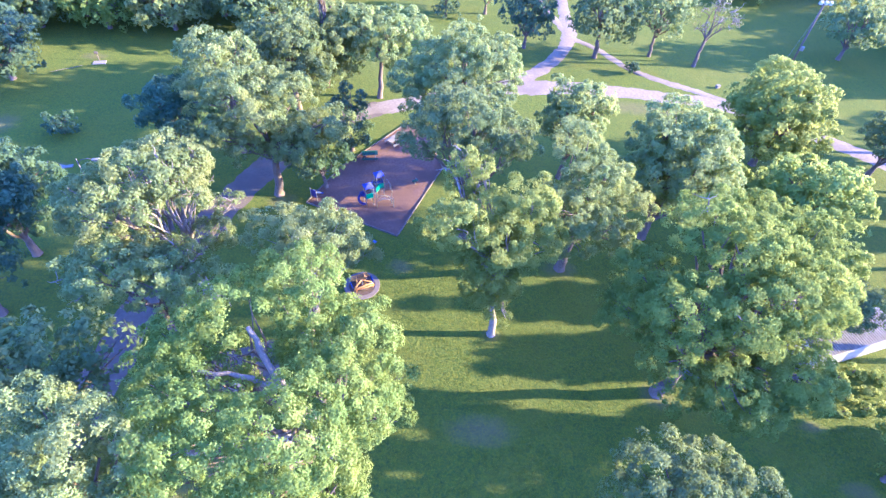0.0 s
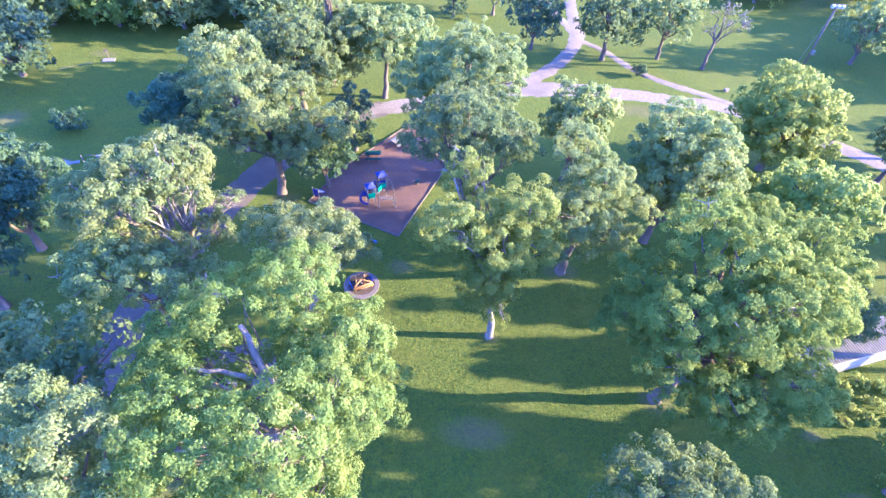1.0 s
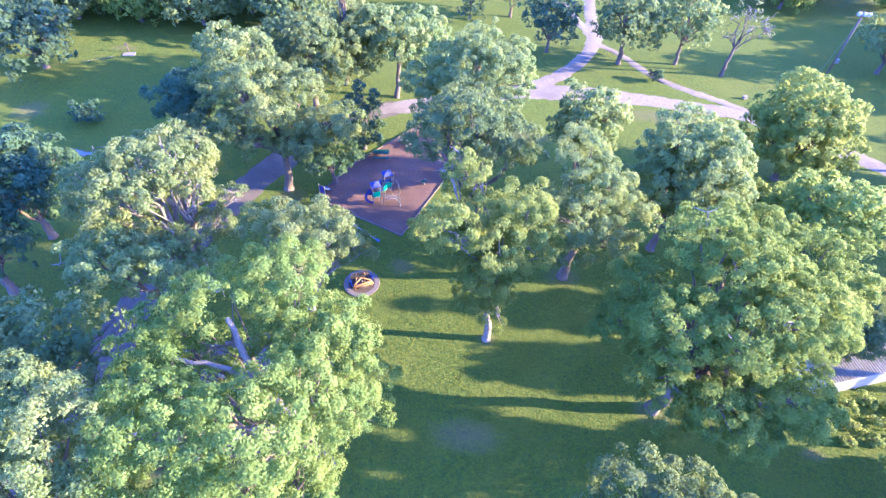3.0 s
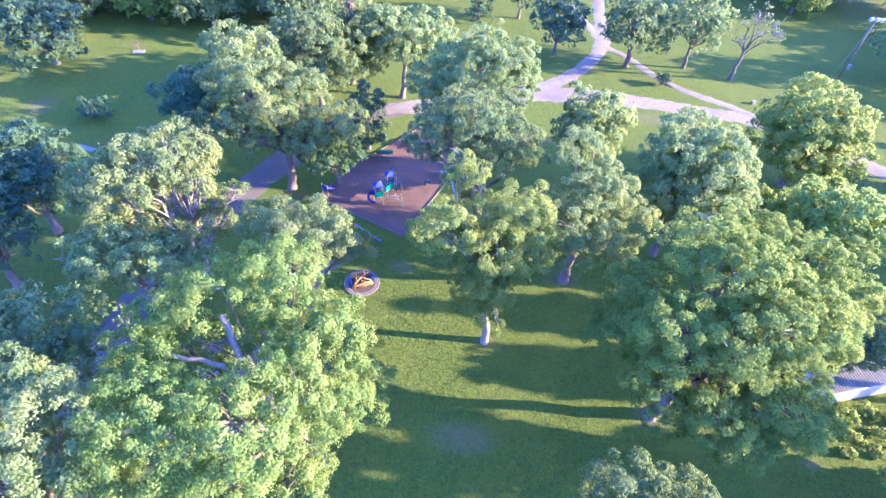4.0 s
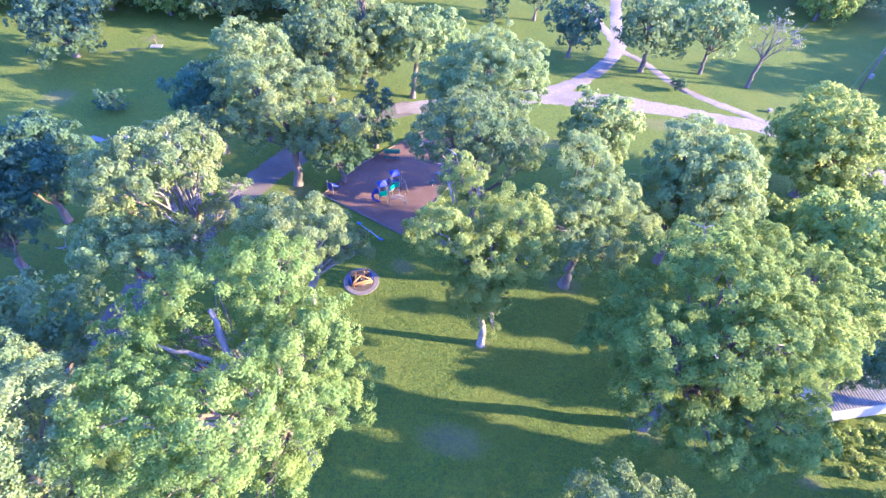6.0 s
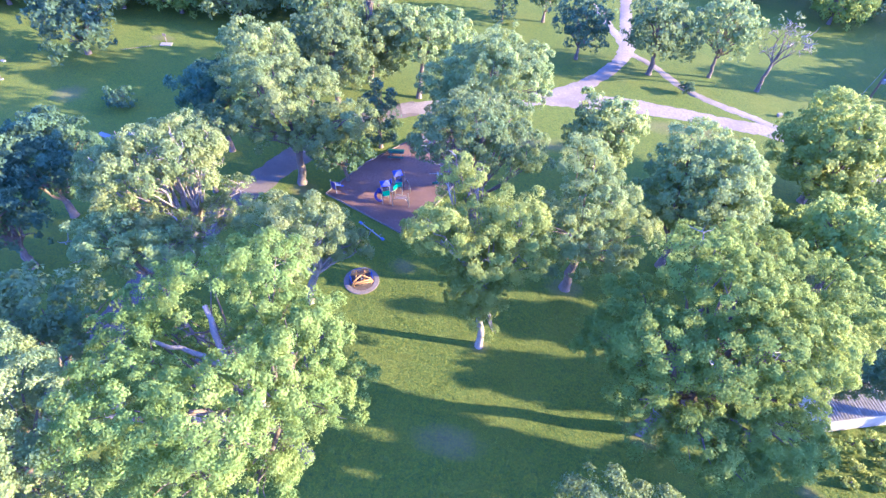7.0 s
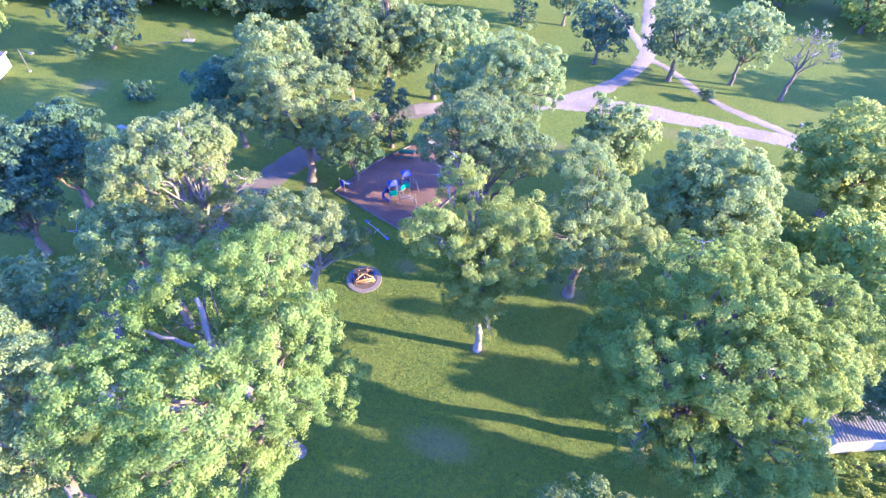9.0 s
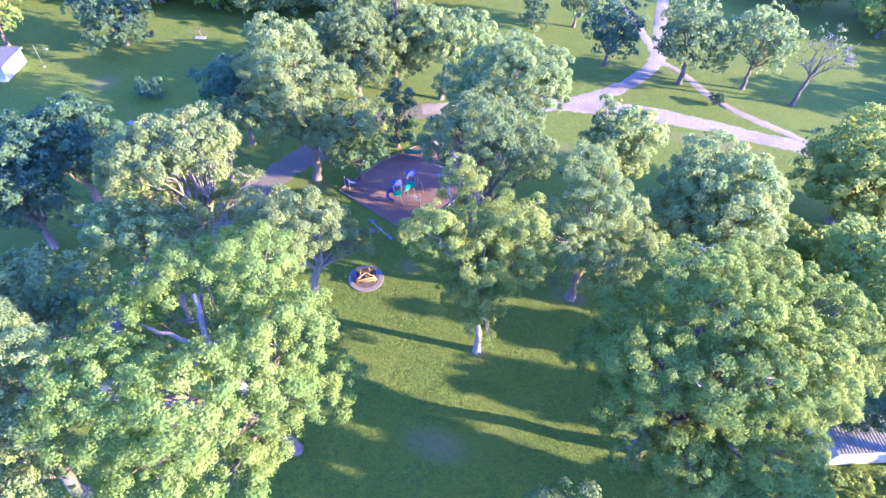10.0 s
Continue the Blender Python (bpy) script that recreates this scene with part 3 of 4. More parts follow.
tree("oak_tree", (20.3, 22.1), [(19.4, 26.0, 14.8, 2.4), (16.4, 25.0, 11.0, 2.1), (23.4, 25.0, 13.4, 2.6), (17.4, 20.4, 13.0, 2.3), (21.0, 20.0, 13.2, 2.3), (24.4, 21.4, 13.6, 2.5), (15.0, 22.6, 9.4, 1.7), (20.4, 17.0, 9.6, 1.9), (27.2, 23.6, 12.2, 2.3),
     (25.6, 18.2, 9.2, 2.0), (18.0, 17.6, 8.4, 1.7), (27.0, 19.4, 5.0, 1.2), (24.4, 18.0, 5.2, 1.2), (28.2, 20.4, 6.0, 1.2), (21.2, 23.6, 14.8, 2.4), (22.6, 16.6, 7.6, 1.6), (28.4, 25.8, 9.8, 2.0), (22.0, 28.6, 13.6, 2.0), (25.2, 29.2, 12.8, 2.2), (28.0, 28.4, 12.6, 2.2), (30.2, 27.2, 11.8, 2.0), (30.6, 26.0, 11.4, 1.6), (16.2, 22.0, 11.6, 1.8), (21.4, 18.6, 8.2, 1.6), (23.6, 18.4, 8.6, 1.6), (19.4, 19.2, 8.6, 1.5), (17.8, 21.8, 12.6, 1.6), (19.2, 21.2, 12.8, 1.8), (23.0, 20.4, 14.2, 1.8), (17.0, 18.8, 9.8, 1.6), (22.3, 21.0, 9.4, 1.5), (23.6, 20.4, 10.4, 1.5), (26.8, 23.0, 9.2, 1.6), (25.0, 22.6, 9.6, 1.5), (27.6, 21.4, 8.4, 1.3)],
     "huge spreading oak with drooping boughs on the lawn", leaves=LEAF_BRIGHT, seed=31, trunk_r=0.46, fork=6.5, dead=6, **NEAR)
tree("oak_tree", (17.6, 10.0), [(14.6, 11.6, 9.6, 2.0), (17.2, 11.8, 9.0, 2.0), (19.4, 10.6, 8.4, 2.1), (16.0, 9.4, 9.4, 2.2), (18.6, 8.2, 8.8, 2.2), (13.4, 9.8, 8.0, 1.9)],
     "oak with blue-green leaves at the lawn's edge", leaves=LEAF_OAK, seed=32, trunk_r=0.36, fork=4.5, **NEAR)
tree("ash_tree", (35.6, 16.0), [(34.4, 16.6, 5.8, 1.6), (35.6, 15.0, 5.0, 1.7), (36.6, 17.4, 5.4, 1.7), (34.6, 14.6, 3.6, 1.3)],
     "small yellow-green tree by the shed", leaves=LEAF_BRIGHT, seed=33, trunk_r=0.18, fork=1.8, **MID)

tree("oak_tree", (-15.8, 43.8), [(-18.0, 44.2, 12.0, 2.5), (-13.2, 45.2, 10.8, 2.3), (-10.0, 43.0, 9.4, 2.1), (-21.6, 46.0, 10.4, 2.4), (-15.6, 42.4, 10.4, 2.2), (-12.2, 41.2, 8.0, 1.9), (-16.2, 46.8, 11.2, 2.2), (-19.2, 41.4, 8.6, 2.0), (-9.4, 45.6, 8.0, 1.9), (-17.4, 41.8, 7.2, 1.7), (-13.8, 42.6, 7.0, 1.6), (-19.8, 43.4, 7.8, 1.8), (-14.4, 44.6, 7.6, 1.7), (-11.6, 43.8, 7.2, 1.5)],
     "wide oak with pale leaves over the park road", leaves=LEAF_ASH, seed=41, trunk_r=0.45, fork=5.0, **NEXT)
tree("oak_tree", (-26.0, 47.4), round_lobes(-26.0, 47.2, 7.0, 3.3, 3.8, 8, 42), "dense dark round tree in shade", leaves=LEAF_DARK_SHADED, seed=42, trunk_r=0.3, fork=2.2, **MID)
tree("oak_tree", (-22.0, 51.0), [(-22.0, 49.8, 12.6, 2.2), (-20.4, 51.4, 12.0, 2.2), (-24.0, 51.6, 11.2, 2.2), (-21.6, 53.4, 10.4, 2.2), (-22.8, 48.8, 9.6, 2.0)],
     OAK, leaves=LEAF_ASH, seed=43, trunk_r=0.35, fork=5.0, **MID)
tree("spruce_tree", (-9.2, 52.6), [(-9.0, 52.8, 7.6, 1.0), (-9.2, 52.4, 6.0, 1.6), (-9.0, 52.8, 4.2, 1.9), (-9.4, 52.6, 2.4, 2.0)], "dark narrow tree by the playground", leaves=LEAF_DARK_SHADED, seed=44, trunk_r=0.22, fork=1.5, **MID)
tree("oak_tree", (-17.4, 60.6), round_lobes(-18.4, 60.6, 7.0, 5.2, 5.4, 14, 45), OAK, leaves=LEAF_OAK, seed=45, trunk_r=0.35, fork=4.0, **MID)
# five high lobes, mostly out of view, added to shade the west lawn
tree("oak_tree", (-15.0, 67.4), round_lobes(-14.0, 67.0, 5.8, 5.2, 5.0, 14, 46) + [(-14.0, 67.4, 12.8, 2.0), (-14.0, 67.2, 16.0, 2.0), (-13.6, 69.0, 17.2, 1.9), (-14.2, 65.4, 17.0, 1.9), (-14.0, 67.2, 18.8, 1.7)], OAK, leaves=LEAF_ASH, seed=46, trunk_r=0.35, fork=3.5, **MID)
tree("oak_tree", (-7.4, 65.3), [(-9.2, 66.0, 9.4, 2.5), (-6.0, 65.4, 8.8, 2.7), (-3.6, 66.4, 8.0, 2.5), (-8.0, 67.6, 8.4, 2.6), (-10.8, 66.8, 8.2, 2.2), (-6.0, 63.8, 7.4, 2.2), (-4.4, 65.0, 6.2, 2.0), (-2.6, 68.0, 7.6, 2.4), (-5.4, 69.0, 8.4, 2.4)], "tall oak with a bare sunlit trunk by the lane", leaves=LEAF_ASH, seed=47, trunk_r=0.32, fork=6.0, **MID)
tree("oak_tree", (3.4, 51.6), [(3.6, 51.2, 12.8, 2.5), (6.8, 49.8, 12.0, 2.3), (3.6, 55.4, 12.6, 2.7), (6.8, 53.8, 12.2, 2.4), (0.4, 54.2, 11.4, 2.4), (-2.4, 52.4, 9.6, 2.0), (0.0, 50.0, 9.6, 2.2), (4.0, 48.4, 10.6, 2.1), (7.4, 52.0, 10.6, 2.0), (1.4, 51.8, 11.2, 2.2), (-1.6, 51.2, 8.0, 1.7)], "broad oak with yellow-green lit leaves", leaves=LEAF_ASH, seed=48, trunk_r=0.4, fork=5.0, **NEXT)
tree("maple_tree", (13.8, 83.6), round_lobes(13.8, 83.6, 5.4, 3.8, 4.8, 11, 49), "dark round maple by the path", leaves=LEAF_DARK_SHADED, seed=49, trunk_r=0.25, fork=1.8, **FAR)
tree("oak_tree", (25.0, 81.8), round_lobes(24.8, 81.6, 6.6, 4.4, 5.8, 13, 50), "oak with a pale trunk by the path", leaves=LEAF_OAK, seed=50, trunk_r=0.35, fork=3.6, **FAR)
tree("oak_tree", (34.2, 83.5), round_lobes(33.8, 83.2, 6.8, 4.0, 6.0, 13, 51), "slim oak by the path", leaves=LEAF_ASH, seed=51, trunk_r=0.25, fork=3.6, **FAR)
tree("dead_tree", (40.8, 81.0), [(39.8, 81.0, 8.4, 1.8), (42.2, 80.4, 8.0, 1.9), (41.0, 81.6, 9.6, 1.8), (43.4, 81.4, 6.8, 1.6), (39.0, 80.6, 6.4, 1.4)], "half-dead tree with bare grey branches and thin leaves", leaves=LEAF_DRY, seed=52, trunk_r=0.26, fork=4.5, dead=30, leaf=0.3, clump=0.6, per_clump=10, cover=0.5)
# shadow over this tree is put into its darker leaves
tree("maple_tree", (-57.0, 64.0), round_lobes(-57.0, 64.0, 4.6, 5.0, 4.0, 10, 53), "dense dark round tree in shade", leaves=LEAF_DARK_SHADED, seed=53, trunk_r=0.35, fork=1.6, **FAR)
# dark leaf colour stands in for shade from the trees to the east
tree("oak_tree", (-11.0, 45.4), [(-12.3, 45.0, 5.4, 1.8), (-10.2, 46.2, 5.6, 1.7), (-10.6, 43.0, 4.4, 1.5), (-9.2, 44.4, 4.8, 1.4), (-12.2, 43.0, 4.6, 1.5), (-11.0, 44.6, 6.8, 1.7), (-13.6, 46.6, 5.6, 1.6)], "shaded low tree beside the playground", leaves=LEAF_DARK_SHADED, seed=62, trunk_r=0.2, fork=2.0, **MID)
tree("oak_tree", (36.6, 29.6), [(34.7, 26.7, 3.9, 0.8), (36.3, 27.5, 4.1, 0.9), (37.6, 28.9, 4.5, 1.2), (35.4, 28.8, 4.4, 1.2), (33.0, 28.2, 4.2, 1.2), (31.4, 27.4, 3.8, 1.1), (39.2, 29.8, 4.8, 1.2), (32.4, 25.8, 4.6, 0.9), (33.5, 27.3, 5.6, 1.3), (31.4, 27.0, 5.6, 1.3), (35.4, 26.7, 5.2, 1.0), (37.2, 27.4, 5.4, 1.2), (34.4, 27.6, 6.2, 1.1), (36.2, 27.2, 6.0, 1.0), (32.2, 27.4, 6.6, 1.1)], "shaded oak bending over the shed roof", leaves=LEAF_OAK, seed=63, trunk_r=0.2, fork=2.6, **NEXT)
tree("spruce_tree", (0.7, 93.7), [(0.7, 93.7, 5.4, 0.9), (0.7, 93.7, 4.2, 1.4), (0.7, 93.7, 2.8, 1.8), (0.7, 93.7, 1.5, 2.0)], "small dark conifer on the far lawn", leaves=LEAF_DARK_SHADED, seed=54, trunk_r=0.18, fork=1.0, **FAR)
tree("maple_tree", (7.7, 96.3), round_lobes(7.7, 96.3, 4.6, 3.4, 3.4, 8, 55), "round yellow-green maple on the far lawn", leaves=LEAF_OAK, seed=55, trunk_r=0.25, fork=1.6, **FAR)
tree("maple_tree", (67.0, 86.9), round_lobes(67.0, 86.9, 5.2, 4.8, 4.0, 9, 56), "broad round maple on the far lawn", leaves=LEAF_OAK, seed=56, trunk_r=0.3, fork=1.8, **FAR)
tree("oak_tree", (54.4, 53.9), round_lobes(54.3, 53.5, 5.6, 3.4, 3.4, 8, 57), "oak beside the gravel lane", leaves=LEAF_OAK, seed=57, trunk_r=0.3, fork=2.0, **MID)
tree("oak_tree", (-72.7, 57.8), round_lobes(-72.7, 57.8, 6.0, 4.2, 4.4, 9, 58), "sunlit yellow-green tree behind the hut", leaves=LEAF_BRIGHT, seed=58, trunk_r=0.3, fork=2.0, **FAR)
tree("oak_tree", (-24.2, 40.0), [(-21.7, 40.0, 8.6, 1.7), (-23.6, 40.9, 8.2, 1.9)], "slim oak beside the park road", leaves=LEAF_OAK, seed=59, trunk_r=0.22, fork=4.5, **MID)
tree("shrub", (30.0, 77.2), round_lobes(30.0, 77.2, 0.9, 0.9, 0.8, 4, 60), "small round green shrub beside the footpath", "shrub", "shrubs", LEAF_DARK_SHADED, seed=60, trunk_r=0.06, fork=0.4, leaf=0.3, clump=0.35, per_clump=22)
tree("shrub", (-43.8, 52.4), round_lobes(-43.8, 52.4, 1.1, 1.5, 1.2, 5, 61), "dark round shrub on the shaded lawn", "shrub", "shrubs", LEAF_DARK_SHADED, seed=61, trunk_r=0.08, fork=0.4, leaf=0.32, clump=0.42, per_clump=24)


def lawn_spots(rng, m, x0, x1, y0, y1):
    """Random places on the lawn, off the roads, the playground and the worn patches, thick where noise says so."""
    p = np.column_stack((rng.uniform(x0, x1, m), rng.uniform(y0, y1, m), np.full(m, -0.04)))
    thick = 0.5 * np.sin(p[:, 0] * 0.9 + 1.7 * np.sin(p[:, 1] * 0.53)) * np.cos(p[:, 1] * 1.1 + np.sin(p[:, 0] * 0.41))
    free = thick > rng.uniform(-1.3, 0.4, m)
    for x, y, rx, ry in BARE:
        free &= ((p[:, 0] - x) / rx) ** 2 + ((p[:, 1] - y) / ry) ** 2 > rng.uniform(0.4, 1.4, m)
    free &= (np.hypot(p[:, 0] + 5.0, p[:, 1] - 31.5) > 1.75) & (((p[:, 0] + 5.2) / 8.4) ** 2 + ((p[:, 1] - 48.4) / 11.0) ** 2 > 1)
    for lane in LANES:
        for (ax, ay, aw), (bx, by, bw) in zip(lane, lane[1:]):
            dx, dy = bx - ax, by - ay
            u = np.clip(((p[:, 0] - ax) * dx + (p[:, 1] - ay) * dy) / (dx * dx + dy * dy), 0, 1)
            free &= np.hypot(p[:, 0] - ax - u * dx, p[:, 1] - ay - u * dy) > (aw + bw) * 0.27
    return p[free]


def grass_blades(m, x0, x1, y0, y1, wide, tall, seed):
    """Upright blades of the uncut lawn that catch the low sun."""
    rng = np.random.default_rng(seed)
    p = lawn_spots(rng, m, x0, x1, y0, y1)
    m = len(p)
    a = rng.uniform(0, math.tau, m)
    side = np.column_stack((np.cos(a), np.sin(a), np.zeros(m))) * (wide * rng.uniform(0.3, 0.7, m))[:, None]
    tip = np.column_stack((rng.normal(size=m) * tall * 0.5, rng.normal(size=m) * tall * 0.5, tall * rng.uniform(0.6, 1.4, m)))
    v = np.stack((p - side, p + side, p + tip), 1)
    lawn = new("grass_blades", mesh_of("grass_blades", v.reshape(-1, 3), np.arange(m * 3).reshape(-1, 3), BLADES))
    return tagged(lawn, "short yellow-green grass blades on the lawn", "grass", kind="stuff")


grass_blades(90000, -12, 42, 11, 40, 0.09, 0.055, 17)
# brighter leaf colour stands in for sun on the brambles
for i, (x, y, r) in enumerate(((33.0, 23.3, 0.7), (34.5, 24.0, 0.8), (36.2, 24.4, 0.8), (37.9, 25.1, 0.8), (36.0, 22.6, 0.6), (38.2, 23.2, 0.7), (34.0, 22.3, 0.5), (39.9, 24.6, 0.8), (37.2, 21.6, 0.6), (35.0, 21.2, 0.5), (39.4, 21.8, 0.6))):
    tree("shrub", (x, y), [(x, y, r * 0.3, r * 0.6), (x + r * 0.6, y - r * 0.2, r * 0.22, r * 0.45), (x - r * 0.5, y + r * 0.3, r * 0.25, r * 0.5)], "low yellow-green brambles in front of the shed", "shrub", "shrubs", LEAF_LIME_LIT, seed=70 + i, trunk_r=0.04, fork=0.2, leaf=0.17, clump=0.26, per_clump=40)


def wood(seed, leaves, tall):
    """A pattern tree of the woods, kept at its first place; the others are copies."""
    return round_lobes(0, 0, tall * 0.36, tall * 0.38, tall * 0.4, 12, seed, 0.5)


def shifted(lobes, x, y):
    return [(a + x, b + y, c, r) for a, b, c, r in lobes]


WOODS = []
for i, (x, y, tall, leaves) in enumerate(((-62.0, 80.0, 13.0, LEAF_OAK), (-52.0, 81.0, 12.0, LEAF_BRIGHT), (-42.0, 82.0, 13.5, LEAF_ASH), (-71.0, 78.5, 12.5, LEAF_OAK))):
    WOODS.append(tree("woodland_tree", (x, y), shifted(wood(80 + i, leaves, tall), x, y), "leafy tree at the dense edge of the woods", "tree", "woodland edge", leaves, seed=80 + i, trunk_r=0.3, fork=1.5, drop=0.8, **FAR))
spots = [(-47, 86), (-57, 86), (-67, 86), (-77, 84), (-36, 87), (-81, 76), (-88, 80), (-91, 70), (-86, 92), (-72, 94), (-60, 95), (-49, 95), (-38, 97), (-28, 96), (-30, 87), (-26, 80), (-22, 88), (-93, 88), (-52, 104), (-66, 104), (-40, 106), (-80, 103), (-26, 106), (-14, 104),
         (70, 118), (80, 112), (60, 122), (88, 104), (94, 96), (48, 122), (40, 126), (56, 131), (72, 128), (30, 128), (86, 120), (-12, 116), (2, 118), (12, 126), (-99, 78), (-100, 66)]
rng = np.random.default_rng(5)
for i, (x, y) in enumerate(spots):
    copy_thing(WOODS[i % 4], pose(x + rng.uniform(-1.5, 1.5), y + rng.uniform(-1.5, 1.5), 0, 0, 0, rng.uniform(0, 360)))
# unseen trees added on the sunny side to throw long shadows across the lawns
THIN = dict(leaf=0.7, clump=0.6, per_clump=40, cover=1.7)
SHADE = tree("oak_tree", (46.0, 26.8), [(46.0, 26.9, 6.8, 1.6), (46.0, 26.9, 8.2, 1.6), (46.0, 26.7, 9.6, 1.2), (46.0, 26.4, 10.7, 0.6), (46.0, 28.3, 9.2, 1.2), (46.0, 28.1, 7.6, 1.2)], "slim unseen oak on the open lawn", leaves=LEAF_OAK, seed=90, trunk_r=0.3, fork=5.0, **THIN)
# upper outer lobes added to shade the big oak's hanging boughs
tree("oak_tree", (46.0, 20.4), [(46.0, 20.8, 5.4, 1.5), (46.0, 20.7, 7.0, 1.5), (46.0, 20.6, 8.4, 1.2), (46.0, 20.4, 9.8, 0.9), (46.0, 20.2, 11.3, 0.6), (46.0, 20.0, 12.6, 0.4), (46.0, 19.9, 13.8, 0.3), (46.0, 18.8, 4.6, 1.9), (46.0, 18.4, 6.4, 1.2), (46.0, 18.4, 2.6, 1.7), (46.0, 19.7, 14.8, 1.6), (46.0, 19.5, 11.4, 1.3), (46.0, 21.0, 10.6, 1.1), (46.0, 21.8, 11.4, 1.1), (46.0, 18.3, 14.0, 1.3), (46.0, 18.8, 16.6, 1.5), (46.0, 17.8, 15.4, 1.2), (46.0, 23.2, 12.8, 1.0)], "tall tapering unseen oak on the open lawn", leaves=LEAF_OAK, seed=91, trunk_r=0.32, fork=3.0, **THIN)
tree("oak_tree", (46.0, 14.4), [(46.0, 14.9, 5.0, 2.4), (46.0, 14.9, 8.4, 2.3), (46.0, 15.3, 11.4, 2.2), (46.0, 15.7, 14.0, 1.9), (46.0, 12.0, 7.0, 2.6), (46.0, 12.2, 11.0, 2.6), (46.0, 12.6, 14.0, 2.4), (46.0, 16.6, 4.0, 2.0), (46.0, 15.6, 2.2, 1.7), (46.0, 12.8, 2.6, 1.8), (46.0, 16.0, 7.0, 1.8), (46.0, 13.4, 9.8, 2.4), (46.0, 14.2, 12.8, 2.2)], "tall dense unseen oak on the open lawn", leaves=LEAF_OAK, seed=92, trunk_r=0.42, fork=2.5, **THIN)
tree("oak_tree", (50.0, 33.2), [(50.0, 33.2, 6.2, 2.0), (50.0, 33.6, 7.8, 2.1), (50.0, 33.6, 9.4, 2.0), (50.0, 33.4, 10.8, 1.6), (50.0, 33.3, 12.6, 0.6), (50.0, 33.4, 13.8, 0.4)], "unseen oak with a narrow top on the open lawn", leaves=LEAF_OAK, seed=93, trunk_r=0.34, fork=4.0, **THIN)
for x, y, turn in ((56.0, 38.6, 160), (56.0, 41.6, 20), (58.0, 44.5, 60), (60.0, 12.0, 95), (64.0, 7.0, 50)):
    copy_thing(SHADE, pose(x, y, 0, 0, 0, turn))
for i, (x, y) in enumerate(((92, 62), (90, 67), (94, 88), (84, 91), (88, 100), (87, 80), (104, 86), (110, 72), (96, 104), (60, 112), (118, 96))):
    copy_thing(WOODS[i % 4], pose(x, y, 0, 0, 0, 37 * i))
for i, (x, y) in enumerate(((70, 52), (75, 58), (82, 50), (66, 60), (90, 44), (74, 44), (84, 36), (70, 34), (66, 8), (54, 8), (52, 2))):
    copy_thing(SHADE, pose(x, y, 0, 0, 0, 53 * i))


# ---- things ----
YELLOW = plain("yellow paint", (0.42, 0.2, 0.03), (0.6, 0.33, 0.06), 5, 0.45)
BLUE = plain("blue plastic", (0.025, 0.04, 0.2), (0.045, 0.075, 0.3), 4, 0.45)
BLUE_PALE = plain("faded blue plastic", (0.05, 0.06, 0.3), (0.085, 0.1, 0.4), 4, 0.5)
BEAM_PAINT = plain("worn pale blue paint", (0.2, 0.2, 0.22), (0.3, 0.29, 0.31), 5, 0.5)
SEAT_BLUE = plain("worn blue plastic seat", (0.07, 0.09, 0.2), (0.12, 0.14, 0.28), 5, 0.5)
TEAL = plain("teal plastic", (0.0, 0.18, 0.14), (0.02, 0.27, 0.21), 4, 0.4)
GREEN = plain("dark green plastic", (0.01, 0.06, 0.045), (0.02, 0.1, 0.07), 4, 0.5)
PURPLE = plain("purple plastic", (0.03, 0.022, 0.13), (0.055, 0.04, 0.2), 4, 0.5)
STEEL = plain("painted steel", (0.2, 0.195, 0.17), (0.32, 0.31, 0.27), 7, 0.5, 0.3)
WEATHERED = plain("weathered grey metal", (0.1, 0.095, 0.085), (0.17, 0.16, 0.145), 7, 0.7)
RUBBER = plain("grey rubber ring", (0.13, 0.112, 0.1), (0.21, 0.18, 0.16), 5, 0.9)
SOIL = plain("dark soil", (0.06, 0.05, 0.045), (0.14, 0.1, 0.08), 4, 0.95, 0.0, 0.6)
TIMBER = plain("weathered timber", (0.11, 0.094, 0.072), (0.2, 0.17, 0.132), 5, 0.9)
CONCRETE = plain("pale concrete", (0.2, 0.185, 0.15), (0.31, 0.29, 0.24), 3, 0.9)
WHITE = plain("white paint", (0.38, 0.37, 0.33), (0.55, 0.54, 0.48), 2, 0.6)
METAL_ROOF = plain("pale painted roofing", (0.22, 0.205, 0.165), (0.34, 0.315, 0.255), 3, 0.7)
SHINGLE = plain("grey roofing felt", (0.08, 0.078, 0.085), (0.14, 0.135, 0.14), 3, 0.9)
GLASS = plain("lamp glass", (0.75, 0.75, 0.72), (0.85, 0.85, 0.82), 3, 0.25)
DARK = plain("dark opening", (0.02, 0.02, 0.02), (0.05, 0.05, 0.05), 3, 0.8)


def box(size, at=(0, 0, 0), turn=(0, 0, 0), bevel=0.01):
    """A bevelled block as a bmesh."""
    bm = bmesh.new()
    bmesh.ops.create_cube(bm, size=1)
    bmesh.ops.scale(bm, vec=size, verts=bm.verts)
    if bevel:
        bmesh.ops.bevel(bm, geom=bm.edges[:], offset=min(bevel, min(size) * 0.3), segments=2, affect="EDGES", profile=0.6)
    bmesh.ops.transform(bm, matrix=pose(*at, *turn), verts=bm.verts)
    return bm


